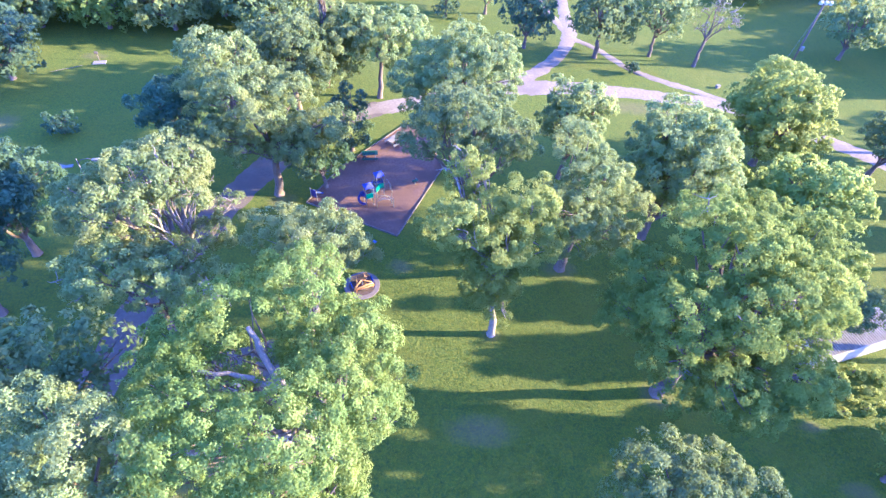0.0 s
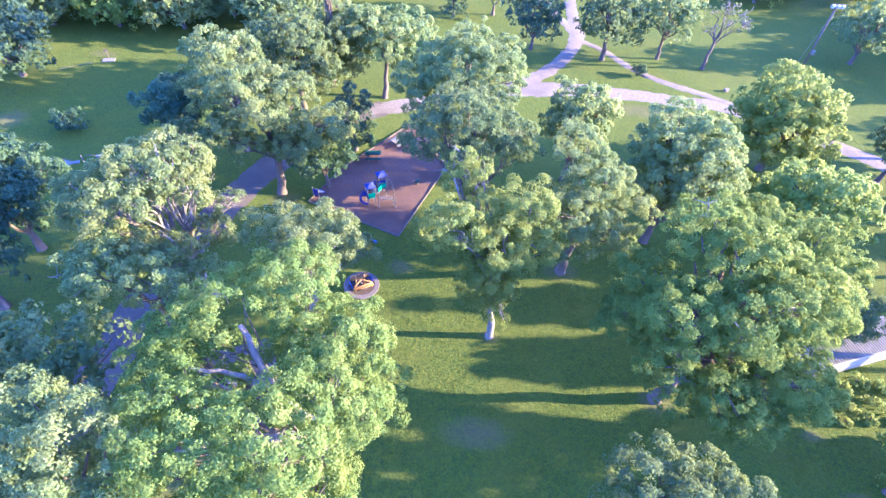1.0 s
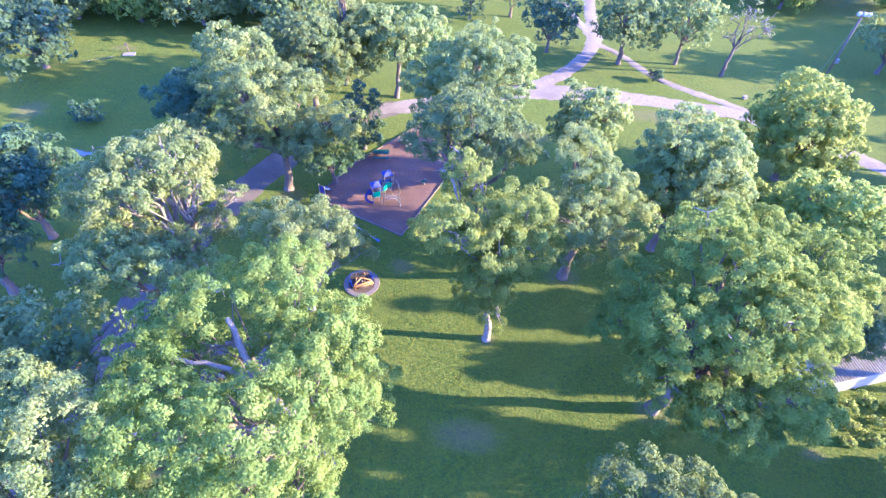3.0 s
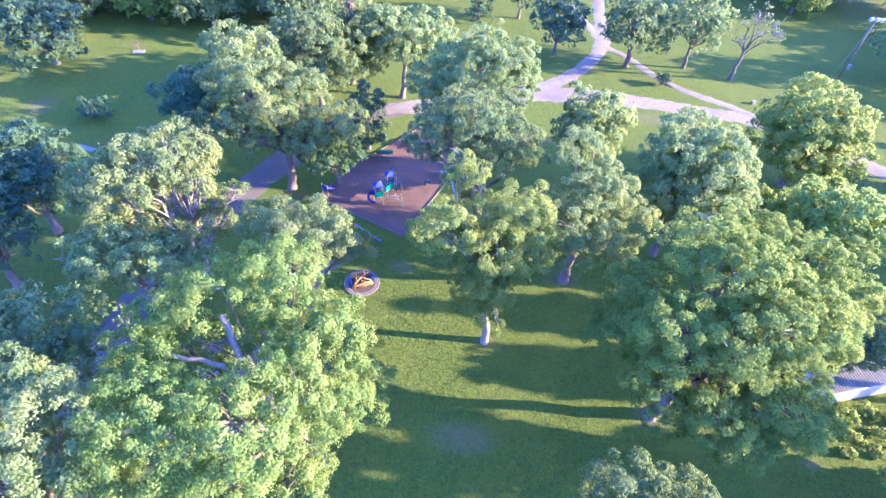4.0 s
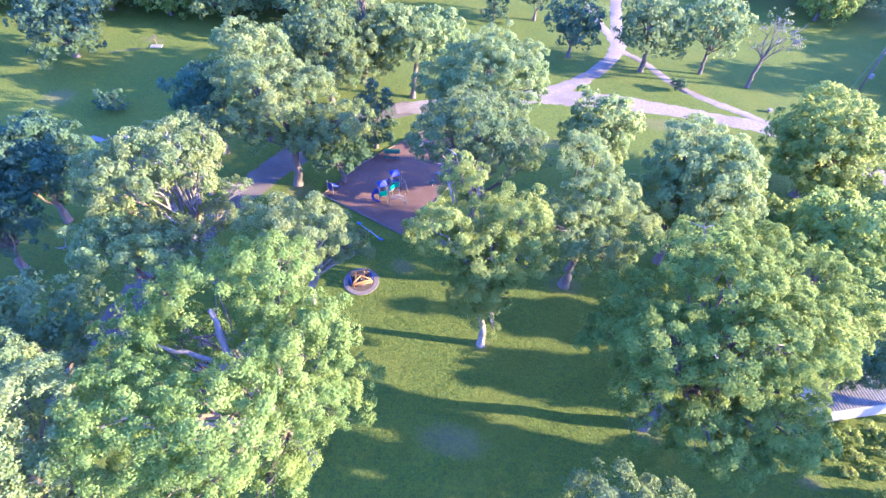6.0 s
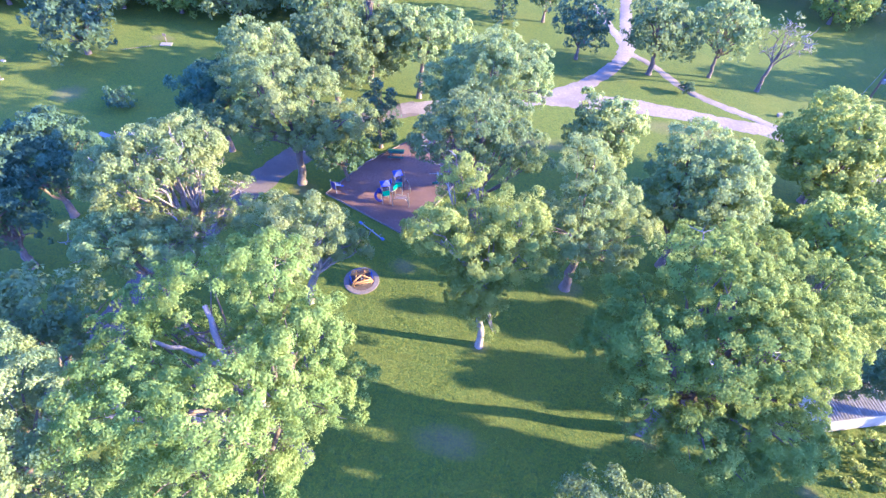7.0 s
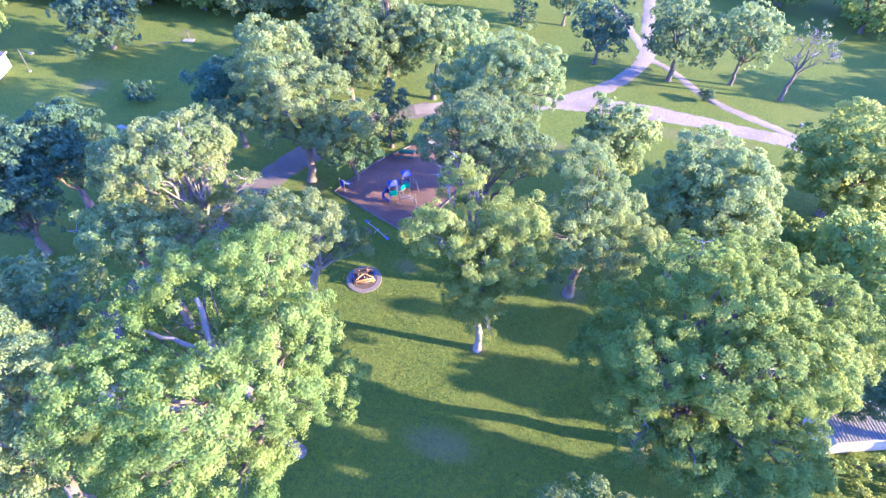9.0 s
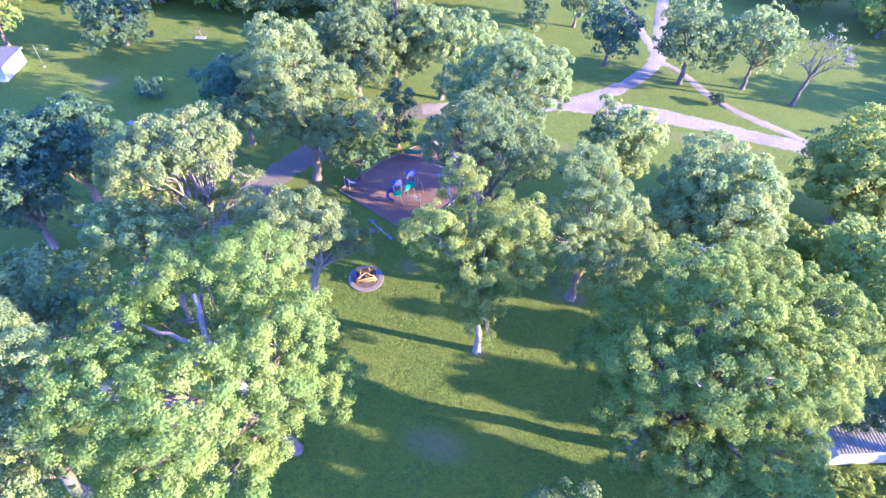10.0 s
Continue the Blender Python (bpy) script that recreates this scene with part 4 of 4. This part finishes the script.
def rod(a, b, r, sides=10):
    """A round bar from a to b, with closed, slightly rounded ends."""
    bm = bmesh.new()
    a, b = Vector(a), Vector(b)
    length = (b - a).length
    bmesh.ops.create_cone(bm, cap_ends=True, segments=sides, radius1=r, radius2=r, depth=length)
    ends = [e for e in bm.edges if abs(e.verts[0].co.z - e.verts[1].co.z) < 1e-6]
    bmesh.ops.bevel(bm, geom=ends, offset=r * 0.3, segments=2, affect="EDGES")
    bmesh.ops.transform(bm, matrix=Matrix.Translation((a + b) / 2) @ (b - a).to_track_quat("Z", "Y").to_matrix().to_4x4(), verts=bm.verts)
    return bm


def pipe(points, r, sides=8):
    """A bent bar through points."""
    bm = bmesh.new()
    v, f = tube(points, [r] * len(points), sides)
    vs = [bm.verts.new(p) for p in v]
    for q in f:
        bm.faces.new([vs[i] for i in q])
    bm.faces.new(list(reversed(vs[:sides])))
    bm.faces.new(vs[-sides:])
    return bm


def disc(r, h, at=(0, 0, 0), sides=40, inner=0.0):
    """A flat round plate, or a ring when inner is given, with softened rims."""
    bm = bmesh.new()
    profile = [(inner, 0), (r, 0), (r, h * 0.7), (r - h * 0.4, h), (inner + h * 0.4 if inner else 0, h), (inner, h * 0.7)] if inner else [(0, 0), (r, 0), (r, h * 0.7), (r - h * 0.3, h), (0, h)]
    rings = [[bm.verts.new((at[0] + p * math.cos(math.tau * k / sides), at[1] + p * math.sin(math.tau * k / sides), at[2] + z)) for k in range(sides)] for p, z in profile]
    if inner:
        rings.append(rings[0])
    for lo, hi in zip(rings, rings[1:]):
        for k in range(sides):
            q = [lo[k], lo[(k + 1) % sides], hi[(k + 1) % sides], hi[k]]
            if (q[0].co - q[1].co).length > 1e-6 or (q[2].co - q[3].co).length > 1e-6:
                bm.faces.new(q)
    bmesh.ops.remove_doubles(bm, verts=bm.verts, dist=1e-5)
    bmesh.ops.recalc_face_normals(bm, faces=bm.faces)
    return bm


def roof_cap(half, base, peak, thick=0.08):
    """A four-sided tent roof."""
    bm = bmesh.new()
    low = [bm.verts.new((sx * half, sy * half, base)) for sx, sy in ((-1, -1), (1, -1), (1, 1), (-1, 1))]
    rim = [bm.verts.new((sx * half, sy * half, base + thick)) for sx, sy in ((-1, -1), (1, -1), (1, 1), (-1, 1))]
    mid = [bm.verts.new((sx * half * 0.45, sy * half * 0.45, base + (peak - base) * 0.75)) for sx, sy in ((-1, -1), (1, -1), (1, 1), (-1, 1))]
    top = bm.verts.new((0, 0, peak))
    bm.faces.new(list(reversed(low)))
    for k in range(4):
        n = (k + 1) % 4
        bm.faces.new((low[k], low[n], rim[n], rim[k]))
        bm.faces.new((rim[k], rim[n], mid[n], mid[k]))
        bm.faces.new((mid[k], mid[n], top))
    return bm


def edging():
    """Timber boards along the playground bed."""
    bed = scene.objects["mulch_bed"]
    for i in range(len(PIT)):
        a, b = Vector((*PIT[i], 0)), Vector((*PIT[(i + 1) % len(PIT)], 0))
        n = max(1, round((b - a).length / 2.4))
        along = math.degrees(math.atan2(b.y - a.y, b.x - a.x))
        for k in range(n):
            p = a.lerp(b, (k + 0.5) / n)
            part("edge_board", box(((b - a).length / n - 0.03, 0.1, 0.2), (p.x, p.y, 0.04 + random.uniform(-0.015, 0.015)), (0, 0, along + random.uniform(-0.4, 0.4)), 0.015), TIMBER, bed)


edging()


def merry_go_round(at, turn):
    root = thing("merry_go_round", (at[0], at[1], 0), turn, "yellow and blue merry-go-round in a grey ring on the lawn", "merry-go-round")
    part("ring", disc(1.66, 0.07, (0, 0, -0.02), 48, 1.2), RUBBER, root, "grey-purple rubber ring")
    part("pit", disc(1.2, 0.04, (0, 0, -0.01), 40), SOIL, root, "dark soil bed")
    part("deck", disc(0.82, 0.05, (0, 0, 0.22), 32), SOIL, root, "dark worn deck", True)
    part("hub", rod((0, 0, 0), (0, 0, 0.75), 0.09), STEEL, root)
    for x in (-0.42, 0.38):
        part("frame_hoop", pipe([(x - 0.2, -0.55, 0.24), (x - 0.05, 0.1, 0.85), (x, 0.3, 1.0), (x + 0.05, 0.45, 0.85), (x + 0.15, 0.78, 0.24)], 0.065), YELLOW, root, smooth=True)
    for s in (-1, 1):
        part("cross_bar", pipe([(-0.95, -0.62 * s, 0.28), (-0.75, -0.5 * s, 0.7), (0, 0, 0.8), (0.75, 0.5 * s, 0.7), (0.95, 0.62 * s, 0.28)], 0.065), YELLOW, root, smooth=True)
        rail = part("side_rail", pipe([(-0.8, 0.72 * s, 0.25), (-0.74, 0.72 * s, 0.75), (0.74, 0.72 * s, 0.75), (0.8, 0.72 * s, 0.25)], 0.065), YELLOW, root, smooth=True)
        part("lower_bar", pipe([(-0.78, 0.75 * s, 0.48), (0.78, 0.75 * s, 0.48)], 0.04), YELLOW, rail, smooth=True)
        part("seat_panel", box((0.1, 0.72, 0.36), (0.98 * s, 0, 0.46), (0, 12 * s, 0), 0.03), BLUE, root, "bright blue plastic panel")
        part("seat_board", box((1.5, 0.22, 0.05), (0, 0.58 * s, 0.4), (0, 0, 0), 0.015), YELLOW, root)
    return root


merry_go_round((-5.0, 31.5), 28)


def seesaw(a, b):
    a, b = Vector(a), Vector(b)
    mid, d = (a + b) / 2, b - a
    root = thing("seesaw", (mid.x, mid.y, 0), math.degrees(math.atan2(d.y, d.x)), "blue seesaw on the shaded lawn by the playground", "seesaw")
    half = d.length / 2
    part("beam", pipe([(-half, 0, 0.52), (0, 0, 0.5), (half, 0, 0.34)], 0.055), BEAM_PAINT, root, smooth=True)
    for s, z in ((-1, 0.56), (1, 0.4)):
        seat = part("seat", box((0.42, 0.3, 0.06), (s * (half - 0.1), 0, z), (0, 3, 0), 0.025), SEAT_BLUE, root)
        part("handle", pipe([(s * (half - 0.5), -0.2, z), (s * (half - 0.5), -0.2, z + 0.25), (s * (half - 0.5), 0.2, z + 0.25), (s * (half - 0.5), 0.2, z)], 0.02, 6), STEEL, seat)
    for s in (-1, 1):
        part("support_leg", rod((-0.12, s * 0.3, -0.05), (0, s * 0.12, 0.46), 0.04), STEEL, root)
    part("pivot", rod((0, -0.25, 0.45), (0, 0.25, 0.45), 0.05), STEEL, root)
    return root


seesaw((-7.35, 38.6, 0), (-4.45, 36.9, 0))
pad = thing("paving_slab", (-6.9, 37.7, 0), 10, "round grey worn pad beside the seesaw", "slab", "slabs")
part("slab", disc(0.4, 0.05, (0, 0, -0.01), 24), ASPHALT, pad)


def play_structure():
    root = thing("play_structure", (-5.9, 43.0, 0), 28, "blue and teal playground tower set with slides", "play structure")

    def tower(name, x, y, floor, eaves, roof):
        t = part(name, box((1.0, 1.0, 0.08), (x, y, floor), (0, 0, 0), 0.02), STEEL, root, "square platform on tan posts")
        for sx in (-1, 1):
            for sy in (-1, 1):
                part("post", rod((x + sx * 0.46, y + sy * 0.46, -0.1), (x + sx * 0.46, y + sy * 0.46, eaves), 0.05), STEEL, t)
        cap = roof_cap(0.58, eaves, eaves + 0.42)
        bmesh.ops.translate(cap, vec=(x, y, 0), verts=cap.verts)
        part("roof", cap, roof, t, "faded blue plastic tent roof")
        return t

    near = tower("tower", 0, 0, 1.25, 2.85, BLUE_PALE)
    far = tower("tower", 1.9, 1.3, 1.45, 3.15, BLUE_PALE)
    middle = part("bridge_deck", box((1.1, 1.0, 0.08), (1.0, 0.75, 1.3), (0, 0, 34), 0.02), STEEL, root)
    for t, x, y, turn, mat in ((near, 0, -0.5, 0, TEAL), (near, -0.5, 0.05, 90, PURPLE), (far, 1.9, 0.8, 0, TEAL), (far, 2.4, 1.3, 90, BLUE)):
        part("side_panel", box((0.88, 0.06, 0.75), (x, y, 1.72), (0, 0, turn), 0.03), mat, t)
    part("arched_panel", box((0.9, 0.07, 0.9), (0.75, 1.15, 2.0), (0, 0, 34), 0.05), BLUE, middle, "deep blue rounded panel")
    part("arched_panel", box((0.7, 0.07, 0.7), (1.35, 0.35, 1.75), (0, 0, 34), 0.05), TEAL, middle)
    # spiral slide on the shaded side
    spiral = [(-0.72 + 0.42 * math.cos(a * 0.42 + 0.4) - 0.1, 0.15 + 0.42 * math.sin(a * 0.42 + 0.4), 1.75 - a * 0.12) for a in range(14)]
    part("spiral_slide", pipe(spiral, 0.17, 12), PURPLE, root, "purple plastic spiral tube slide", True)
    part("slide_hood", disc(0.34, 0.45, (-0.7, 0.25, 1.55), 20), PURPLE, root, smooth=True)
    # climbing arches with rungs
    for k, y in enumerate((-0.35, 0.35)):
        arch = part("climbing_arch", pipe([(0.75, -1.0 + y, 1.3), (1.3, -1.15 + y, 1.55), (2.0, -1.3 + y, 1.45), (2.5, -1.4 + y, 0.9), (2.65, -1.45 + y, -0.05)], 0.04), STEEL, root, "grey steel climbing arch", True)
        if k == 0:
            for u in range(13):
                x = 0.9 + u * 0.13
                part("rung", rod((x, -1.06 - u * 0.0275 + y, 1.42 if u < 12 else 1.2), (x, -1.06 - u * 0.0275 + y + 0.7, 1.42 if u < 12 else 1.2), 0.022, 6), STEEL, arch)
    ladder = part("ladder_rail", pipe([(2.7, 1.0, 1.5), (3.1, 0.95, 1.9), (3.4, 0.9, 1.2), (3.5, 0.9, -0.05)], 0.04), STEEL, root, smooth=True)
    part("ladder_rail", pipe([(2.7, 1.6, 1.5), (3.1, 1.6, 1.9), (3.4, 1.6, 1.2), (3.5, 1.6, -0.05)], 0.04), STEEL, root, smooth=True)
    for u in range(5):
        part("rung", rod((3.48 - 0.02 * u, 0.9, 0.25 + 0.24 * u), (3.48 - 0.02 * u, 1.6, 0.25 + 0.24 * u), 0.022, 6), STEEL, ladder)
    for x, y, h in ((0.7, -1.0, 2.1), (2.65, -1.1, 1.7), (2.6, -1.8, 1.6), (3.0, 2.2, 2.5)):
        part("post", rod((x, y, -0.1), (x, y, h), 0.05), STEEL, root)
    slide = part("slide_chute", box((0.55, 1.9, 0.06), (2.1, 2.75, 0.8), (-36, 0, 0), 0.02), BLUE, root, "blue plastic slide chute")
    for s in (-1, 1):
        part("slide_side", box((0.05, 1.9, 0.2), (2.1 + s * 0.28, 2.78, 0.88), (-36, 0, 0), 0.02), BLUE, slide)
    root.matrix_world = root.matrix_world @ Matrix.Scale(0.86, 4)
    return root


play_structure()


def toddler_slide(at, turn):
    root = thing("toddler_slide", (at[0], at[1], 0), turn, "small blue slide with grey posts at the mulch edge", "slide")
    part("chute", box((0.5, 1.2, 0.06), (0, -0.35, 0.62), (38, 0, 0), 0.02), BLUE, root)
    part("back_panel", box((0.7, 0.06, 0.9), (0, 0.25, 0.85), (0, 0, 0), 0.04), PURPLE, root)
    for s in (-1, 1):
        part("side_wall", box((0.06, 1.25, 0.2), (s * 0.27, -0.35, 0.7), (38, 0, 0), 0.02), BLUE, root)
        part("post", rod((s * 0.42, 0.3, -0.1), (s * 0.42, 0.3, 1.5), 0.05), STEEL, root)
    return root


toddler_slide((-11.7, 43.4), 150)


def picnic_table(at, turn, mat, label):
    root = thing("picnic_table", (at[0], at[1], 0.02), turn, label, "picnic table", "picnic tables")
    for k in range(5):
        part("top_board", box((1.9, 0.14, 0.045), (0, -0.32 + 0.16 * k, 0.75)), mat, root)
    for s in (-1, 1):
        for k in range(2):
            part("seat_board", box((1.9, 0.14, 0.045), (0, s * (0.68 + 0.075) + (k - 0.5) * 0.15, 0.45)), mat, root)
        part("brace", box((0.05, 1.55, 0.09), (s * 0.62, 0, 0.38)), STEEL, root)
        for q in (-1, 1):
            part("leg", rod((s * 0.62, q * 0.62, -0.05), (s * 0.62, q * 0.25, 0.72), 0.03, 8), STEEL, root)
    return root


picnic_table((-4.3, 54.5), 52, CONCRETE, "pale weathered picnic table at the back of the playground")
picnic_table((-12.9, 20.4), 62, CONCRETE, "pale weathered picnic table on a shaded pad under the oak")
picnic_table((-19.0, 14.9), 40, CONCRETE, "pale weathered picnic table in deep shade near the road")
pad = thing("paving_slab", (-13.2, 21.8, 0), 24, "wide grey asphalt pad in the oak's shade", "slab", "slabs")
part("slab", box((5.6, 4.6, 0.1), (0, 0, -0.03), (0, 0, 0), 0.03), ASPHALT, pad)
picnic_table((-6.9, 51.2), 10, GREEN, "dark green picnic table on the mulch")

bucket = thing("spring_rider", (-1.2, 46.9, 0), 30, "small dark green spring rider on the mulch", "spring rider")
part("spring", rod((0, 0, -0.05), (0, 0, 0.35), 0.09), STEEL, bucket)
part("body", box((0.7, 0.22, 0.3), (0, 0, 0.5), (0, 0, 0), 0.08), GREEN, bucket, smooth=True)
part("handle", rod((0.15, -0.22, 0.72), (0.15, 0.22, 0.72), 0.025, 6), STEEL, bucket)


def street_lamp(at, turn, high, reach):
    root = thing("street_lamp", (at[0], at[1], 0), turn, "grey metal park lamp with a curved arm", "lamp", "park lamps")
    part("pole", rod((0, 0, -0.1), (0, 0, high), 0.055), WEATHERED, root, smooth=True)
    part("base_plate", disc(0.22, 0.12, (0, 0, -0.03), 16), CONCRETE, root)
    part("arm", pipe([(0, 0, high - 0.5), (reach * 0.3, 0, high - 0.05), (reach * 0.7, 0, high + 0.1), (reach, 0, high + 0.05)], 0.03), WEATHERED, root, smooth=True)
    head = part("lamp_head", box((0.75, 0.32, 0.16), (reach + 0.25, 0, high + 0.05), (0, -6, 0), 0.06), CONCRETE, root, "pale lamp housing", True)
    part("lens", box((0.5, 0.24, 0.05), (reach + 0.27, 0, high - 0.04), (0, -6, 0), 0.02), GLASS, head)
    return root


street_lamp((-31.2, 37.6), 0, 8.0, 1.6)
street_lamp((-62.9, 54.3), -10, 3.2, 2.4)


def light_pole(at):
    root = thing("light_pole", (at[0], at[1], 0), 0, "tall wooden pole with pale floodlights and boxes", "light pole")
    part("pole", rod((0, 0, -0.2), (0, 0, 10.2), 0.16), TIMBER, root, smooth=True)
    part("cross_arm", box((1.7, 0.12, 0.12), (0, 0, 9.6)), TIMBER, root)
    for x in (-0.7, 0.1, 0.75):
        lamp = part("floodlight", box((0.5, 0.35, 0.5), (x, -0.25, 9.95), (25, 0, 0), 0.06), WHITE, root, "white floodlight housing")
        part("lens", box((0.4, 0.05, 0.4), (x, -0.45, 9.88), (25, 0, 0), 0.01), GLASS, lamp)
    part("junction_box", box((0.5, 0.35, 0.7), (0.2, -0.25, 2.9), (0, 0, 0), 0.04), STEEL, root, "grey metal junction box")
    part("guy_wire", rod((0, 0, 8.5), (-2.2, -1.2, 0), 0.02, 5), STEEL, root)
    return root


light_pole((57.6, 83.6))


def shed():
    """A low shed with a shallow ribbed metal roof; its white front faces south."""
    root = thing("shed", (33.9, 24.9, 0), 19.5, "low white shed with a ribbed pale metal roof", "shed")
    long_side, deep, eave, back = 9.0, 2.7, 2.05, 2.3
    part("back_wall", box((long_side - 0.1, 0.12, back - 0.05), (long_side / 2, deep - 0.06, back / 2 - 0.02)), WHITE, root)
    part("front_wall", box((long_side, 0.12, eave), (long_side / 2, 0.06, eave / 2 - 0.02)), WHITE, root)
    for x in (0.06, long_side - 0.06):
        bm = bmesh.new()
        out = [(0.13, -0.05), (deep - 0.13, -0.05), (deep - 0.13, back - 0.06), (0.13, eave - 0.02)]
        ends = [[bm.verts.new((x + dx, y, z)) for y, z in out] for dx in (-0.06, 0.06)]
        bm.faces.new(list(reversed(ends[0])))
        bm.faces.new(ends[1])
        for k in range(4):
            bm.faces.new((ends[0][k], ends[0][(k + 1) % 4], ends[1][(k + 1) % 4], ends[1][k]))
        bmesh.ops.recalc_face_normals(bm, faces=bm.faces)
        part("end_wall", bm, WHITE, root, "white painted end wall")
    slope = math.degrees(math.atan2(back - eave, deep))
    sheet = part("roof_sheet", box((long_side + 0.2, deep + 0.1, 0.05), (long_side / 2, deep / 2, (back + eave) / 2 + 0.03), (slope, 0, 0), 0.01), METAL_ROOF, root, "pale galvanised roof sheet")
    for k in range(36):
        part("rib", box((0.1, deep + 0.08, 0.07), (0.03 + 0.255 * k, deep / 2, (back + eave) / 2 + 0.08), (slope, 0, 0), 0), METAL_ROOF, sheet)
    part("fascia", box((long_side + 0.22, 0.05, 0.24), (long_side / 2, -0.08, eave - 0.07), (0, 0, 0), 0.01), WHITE, root, "white painted fascia board")
    part("back_trim", box((long_side + 0.22, 0.12, 0.1), (long_side / 2, deep + 0.08, back + 0.06), (0, 0, 0), 0.01), WHITE, root, "white roof trim")
    for x in (-0.12, long_side + 0.12):
        part("verge_trim", box((0.05, deep + 0.1, 0.16), (x, deep / 2, (back + eave) / 2 + 0.05), (slope, 0, 0), 0.01), WHITE, root, "white roof trim")
    return root


shed()


def hut():
    root = thing("hut", (-64.0, 49.3, 0), 112.5, "white hut with a grey roof at the edge of the lawn", "hut")
    # local x runs along the wall seen from the lawn, y away from it
    long_side, deep, high = 5.8, 6.0, 1.95
    part("wall", box((long_side, 0.14, high), (long_side / 2, 0.07, high / 2 - 0.02)), WHITE, root)
    part("wall", box((long_side, 0.14, high), (long_side / 2, deep - 0.07, high / 2 - 0.02)), WHITE, root)
    for x in (0.07, long_side - 0.07):
        part("wall", box((0.14, deep - 0.3, high), (x, deep / 2, high / 2 - 0.02)), WHITE, root)
    part("roof", box((long_side + 0.5, deep + 0.5, 0.14), (long_side / 2, deep / 2, high + 0.2), (3, 0, 0), 0.02), SHINGLE, root, "flat grey felt roof")
    part("door", box((0.9, 0.06, 1.75), (0.07 - 0.1, 2.0, 0.87), (0, 0, 90), 0.01), DARK, root, "dark door")
    part("fascia", box((long_side + 0.5, 0.05, 0.2), (long_side / 2, -0.24, high + 0.06), (0, 0, 0), 0.01), WHITE, root)
    return root


hut()

sign = thing("tee_sign", (-48.6, 70.6, 0), 15, "small wooden sign post beside a bare pad", "sign")
part("post", rod((0, 0, -0.1), (0, 0, 1.3), 0.06), TIMBER, sign)
part("board", box((0.5, 0.05, 0.35), (0, -0.07, 1.15), (0, 0, 0), 0.01), TIMBER, sign)
slab = thing("paving_slab", (-48.2, 69.9, 0), 15, "pale concrete tee pad on the lawn", "slab", "slabs")
part("slab", box((1.7, 1.0, 0.1), (0, 0, 0), (0, 0, 0), 0.03), CONCRETE, slab)
slab = thing("paving_slab", (-41.6, 46.2, 0), -12, "pale grey concrete strip on the shaded lawn", "slab", "slabs")
part("slab", box((2.6, 0.7, 0.1), (0, 0, 0), (0, 0, 0), 0.03), CONCRETE, slab)
part("slab", box((0.9, 0.5, 0.1), (1.5, 0.35, -0.01), (0, 0, 35), 0.03), CONCRETE, slab)
utility = thing("utility_box", (42.5, 74.3, 0), 20, "small pale utility cover on the lawn", "utility box")
part("body", box((0.6, 0.45, 0.4), (0, 0, 0.16), (0, 0, 0), 0.05), CONCRETE, utility)
part("lid", box((0.66, 0.5, 0.06), (0, 0, 0.38), (0, 0, 0), 0.03), CONCRETE, utility)
post = thing("marker_post", (-2.6, 82.2, 0), 0, "thin pale marker post on the far lawn", "post")
part("post", rod((0, 0, -0.1), (0, 0, 3.0), 0.07), WHITE, post)
part("cap", disc(0.1, 0.06, (0, 0, 2.98), 12), STEEL, post)
hose = thing("cable", (-53.4, 66.3, 0), 0, "thin pale cable lying on the lawn", "cable")
part("cable", pipe([(0, 0, 0.01), (1.1, 0.9, 0.02), (2.3, 1.6, 0.01), (3.4, 2.5, 0.02)], 0.025, 6), CONCRETE, hose)
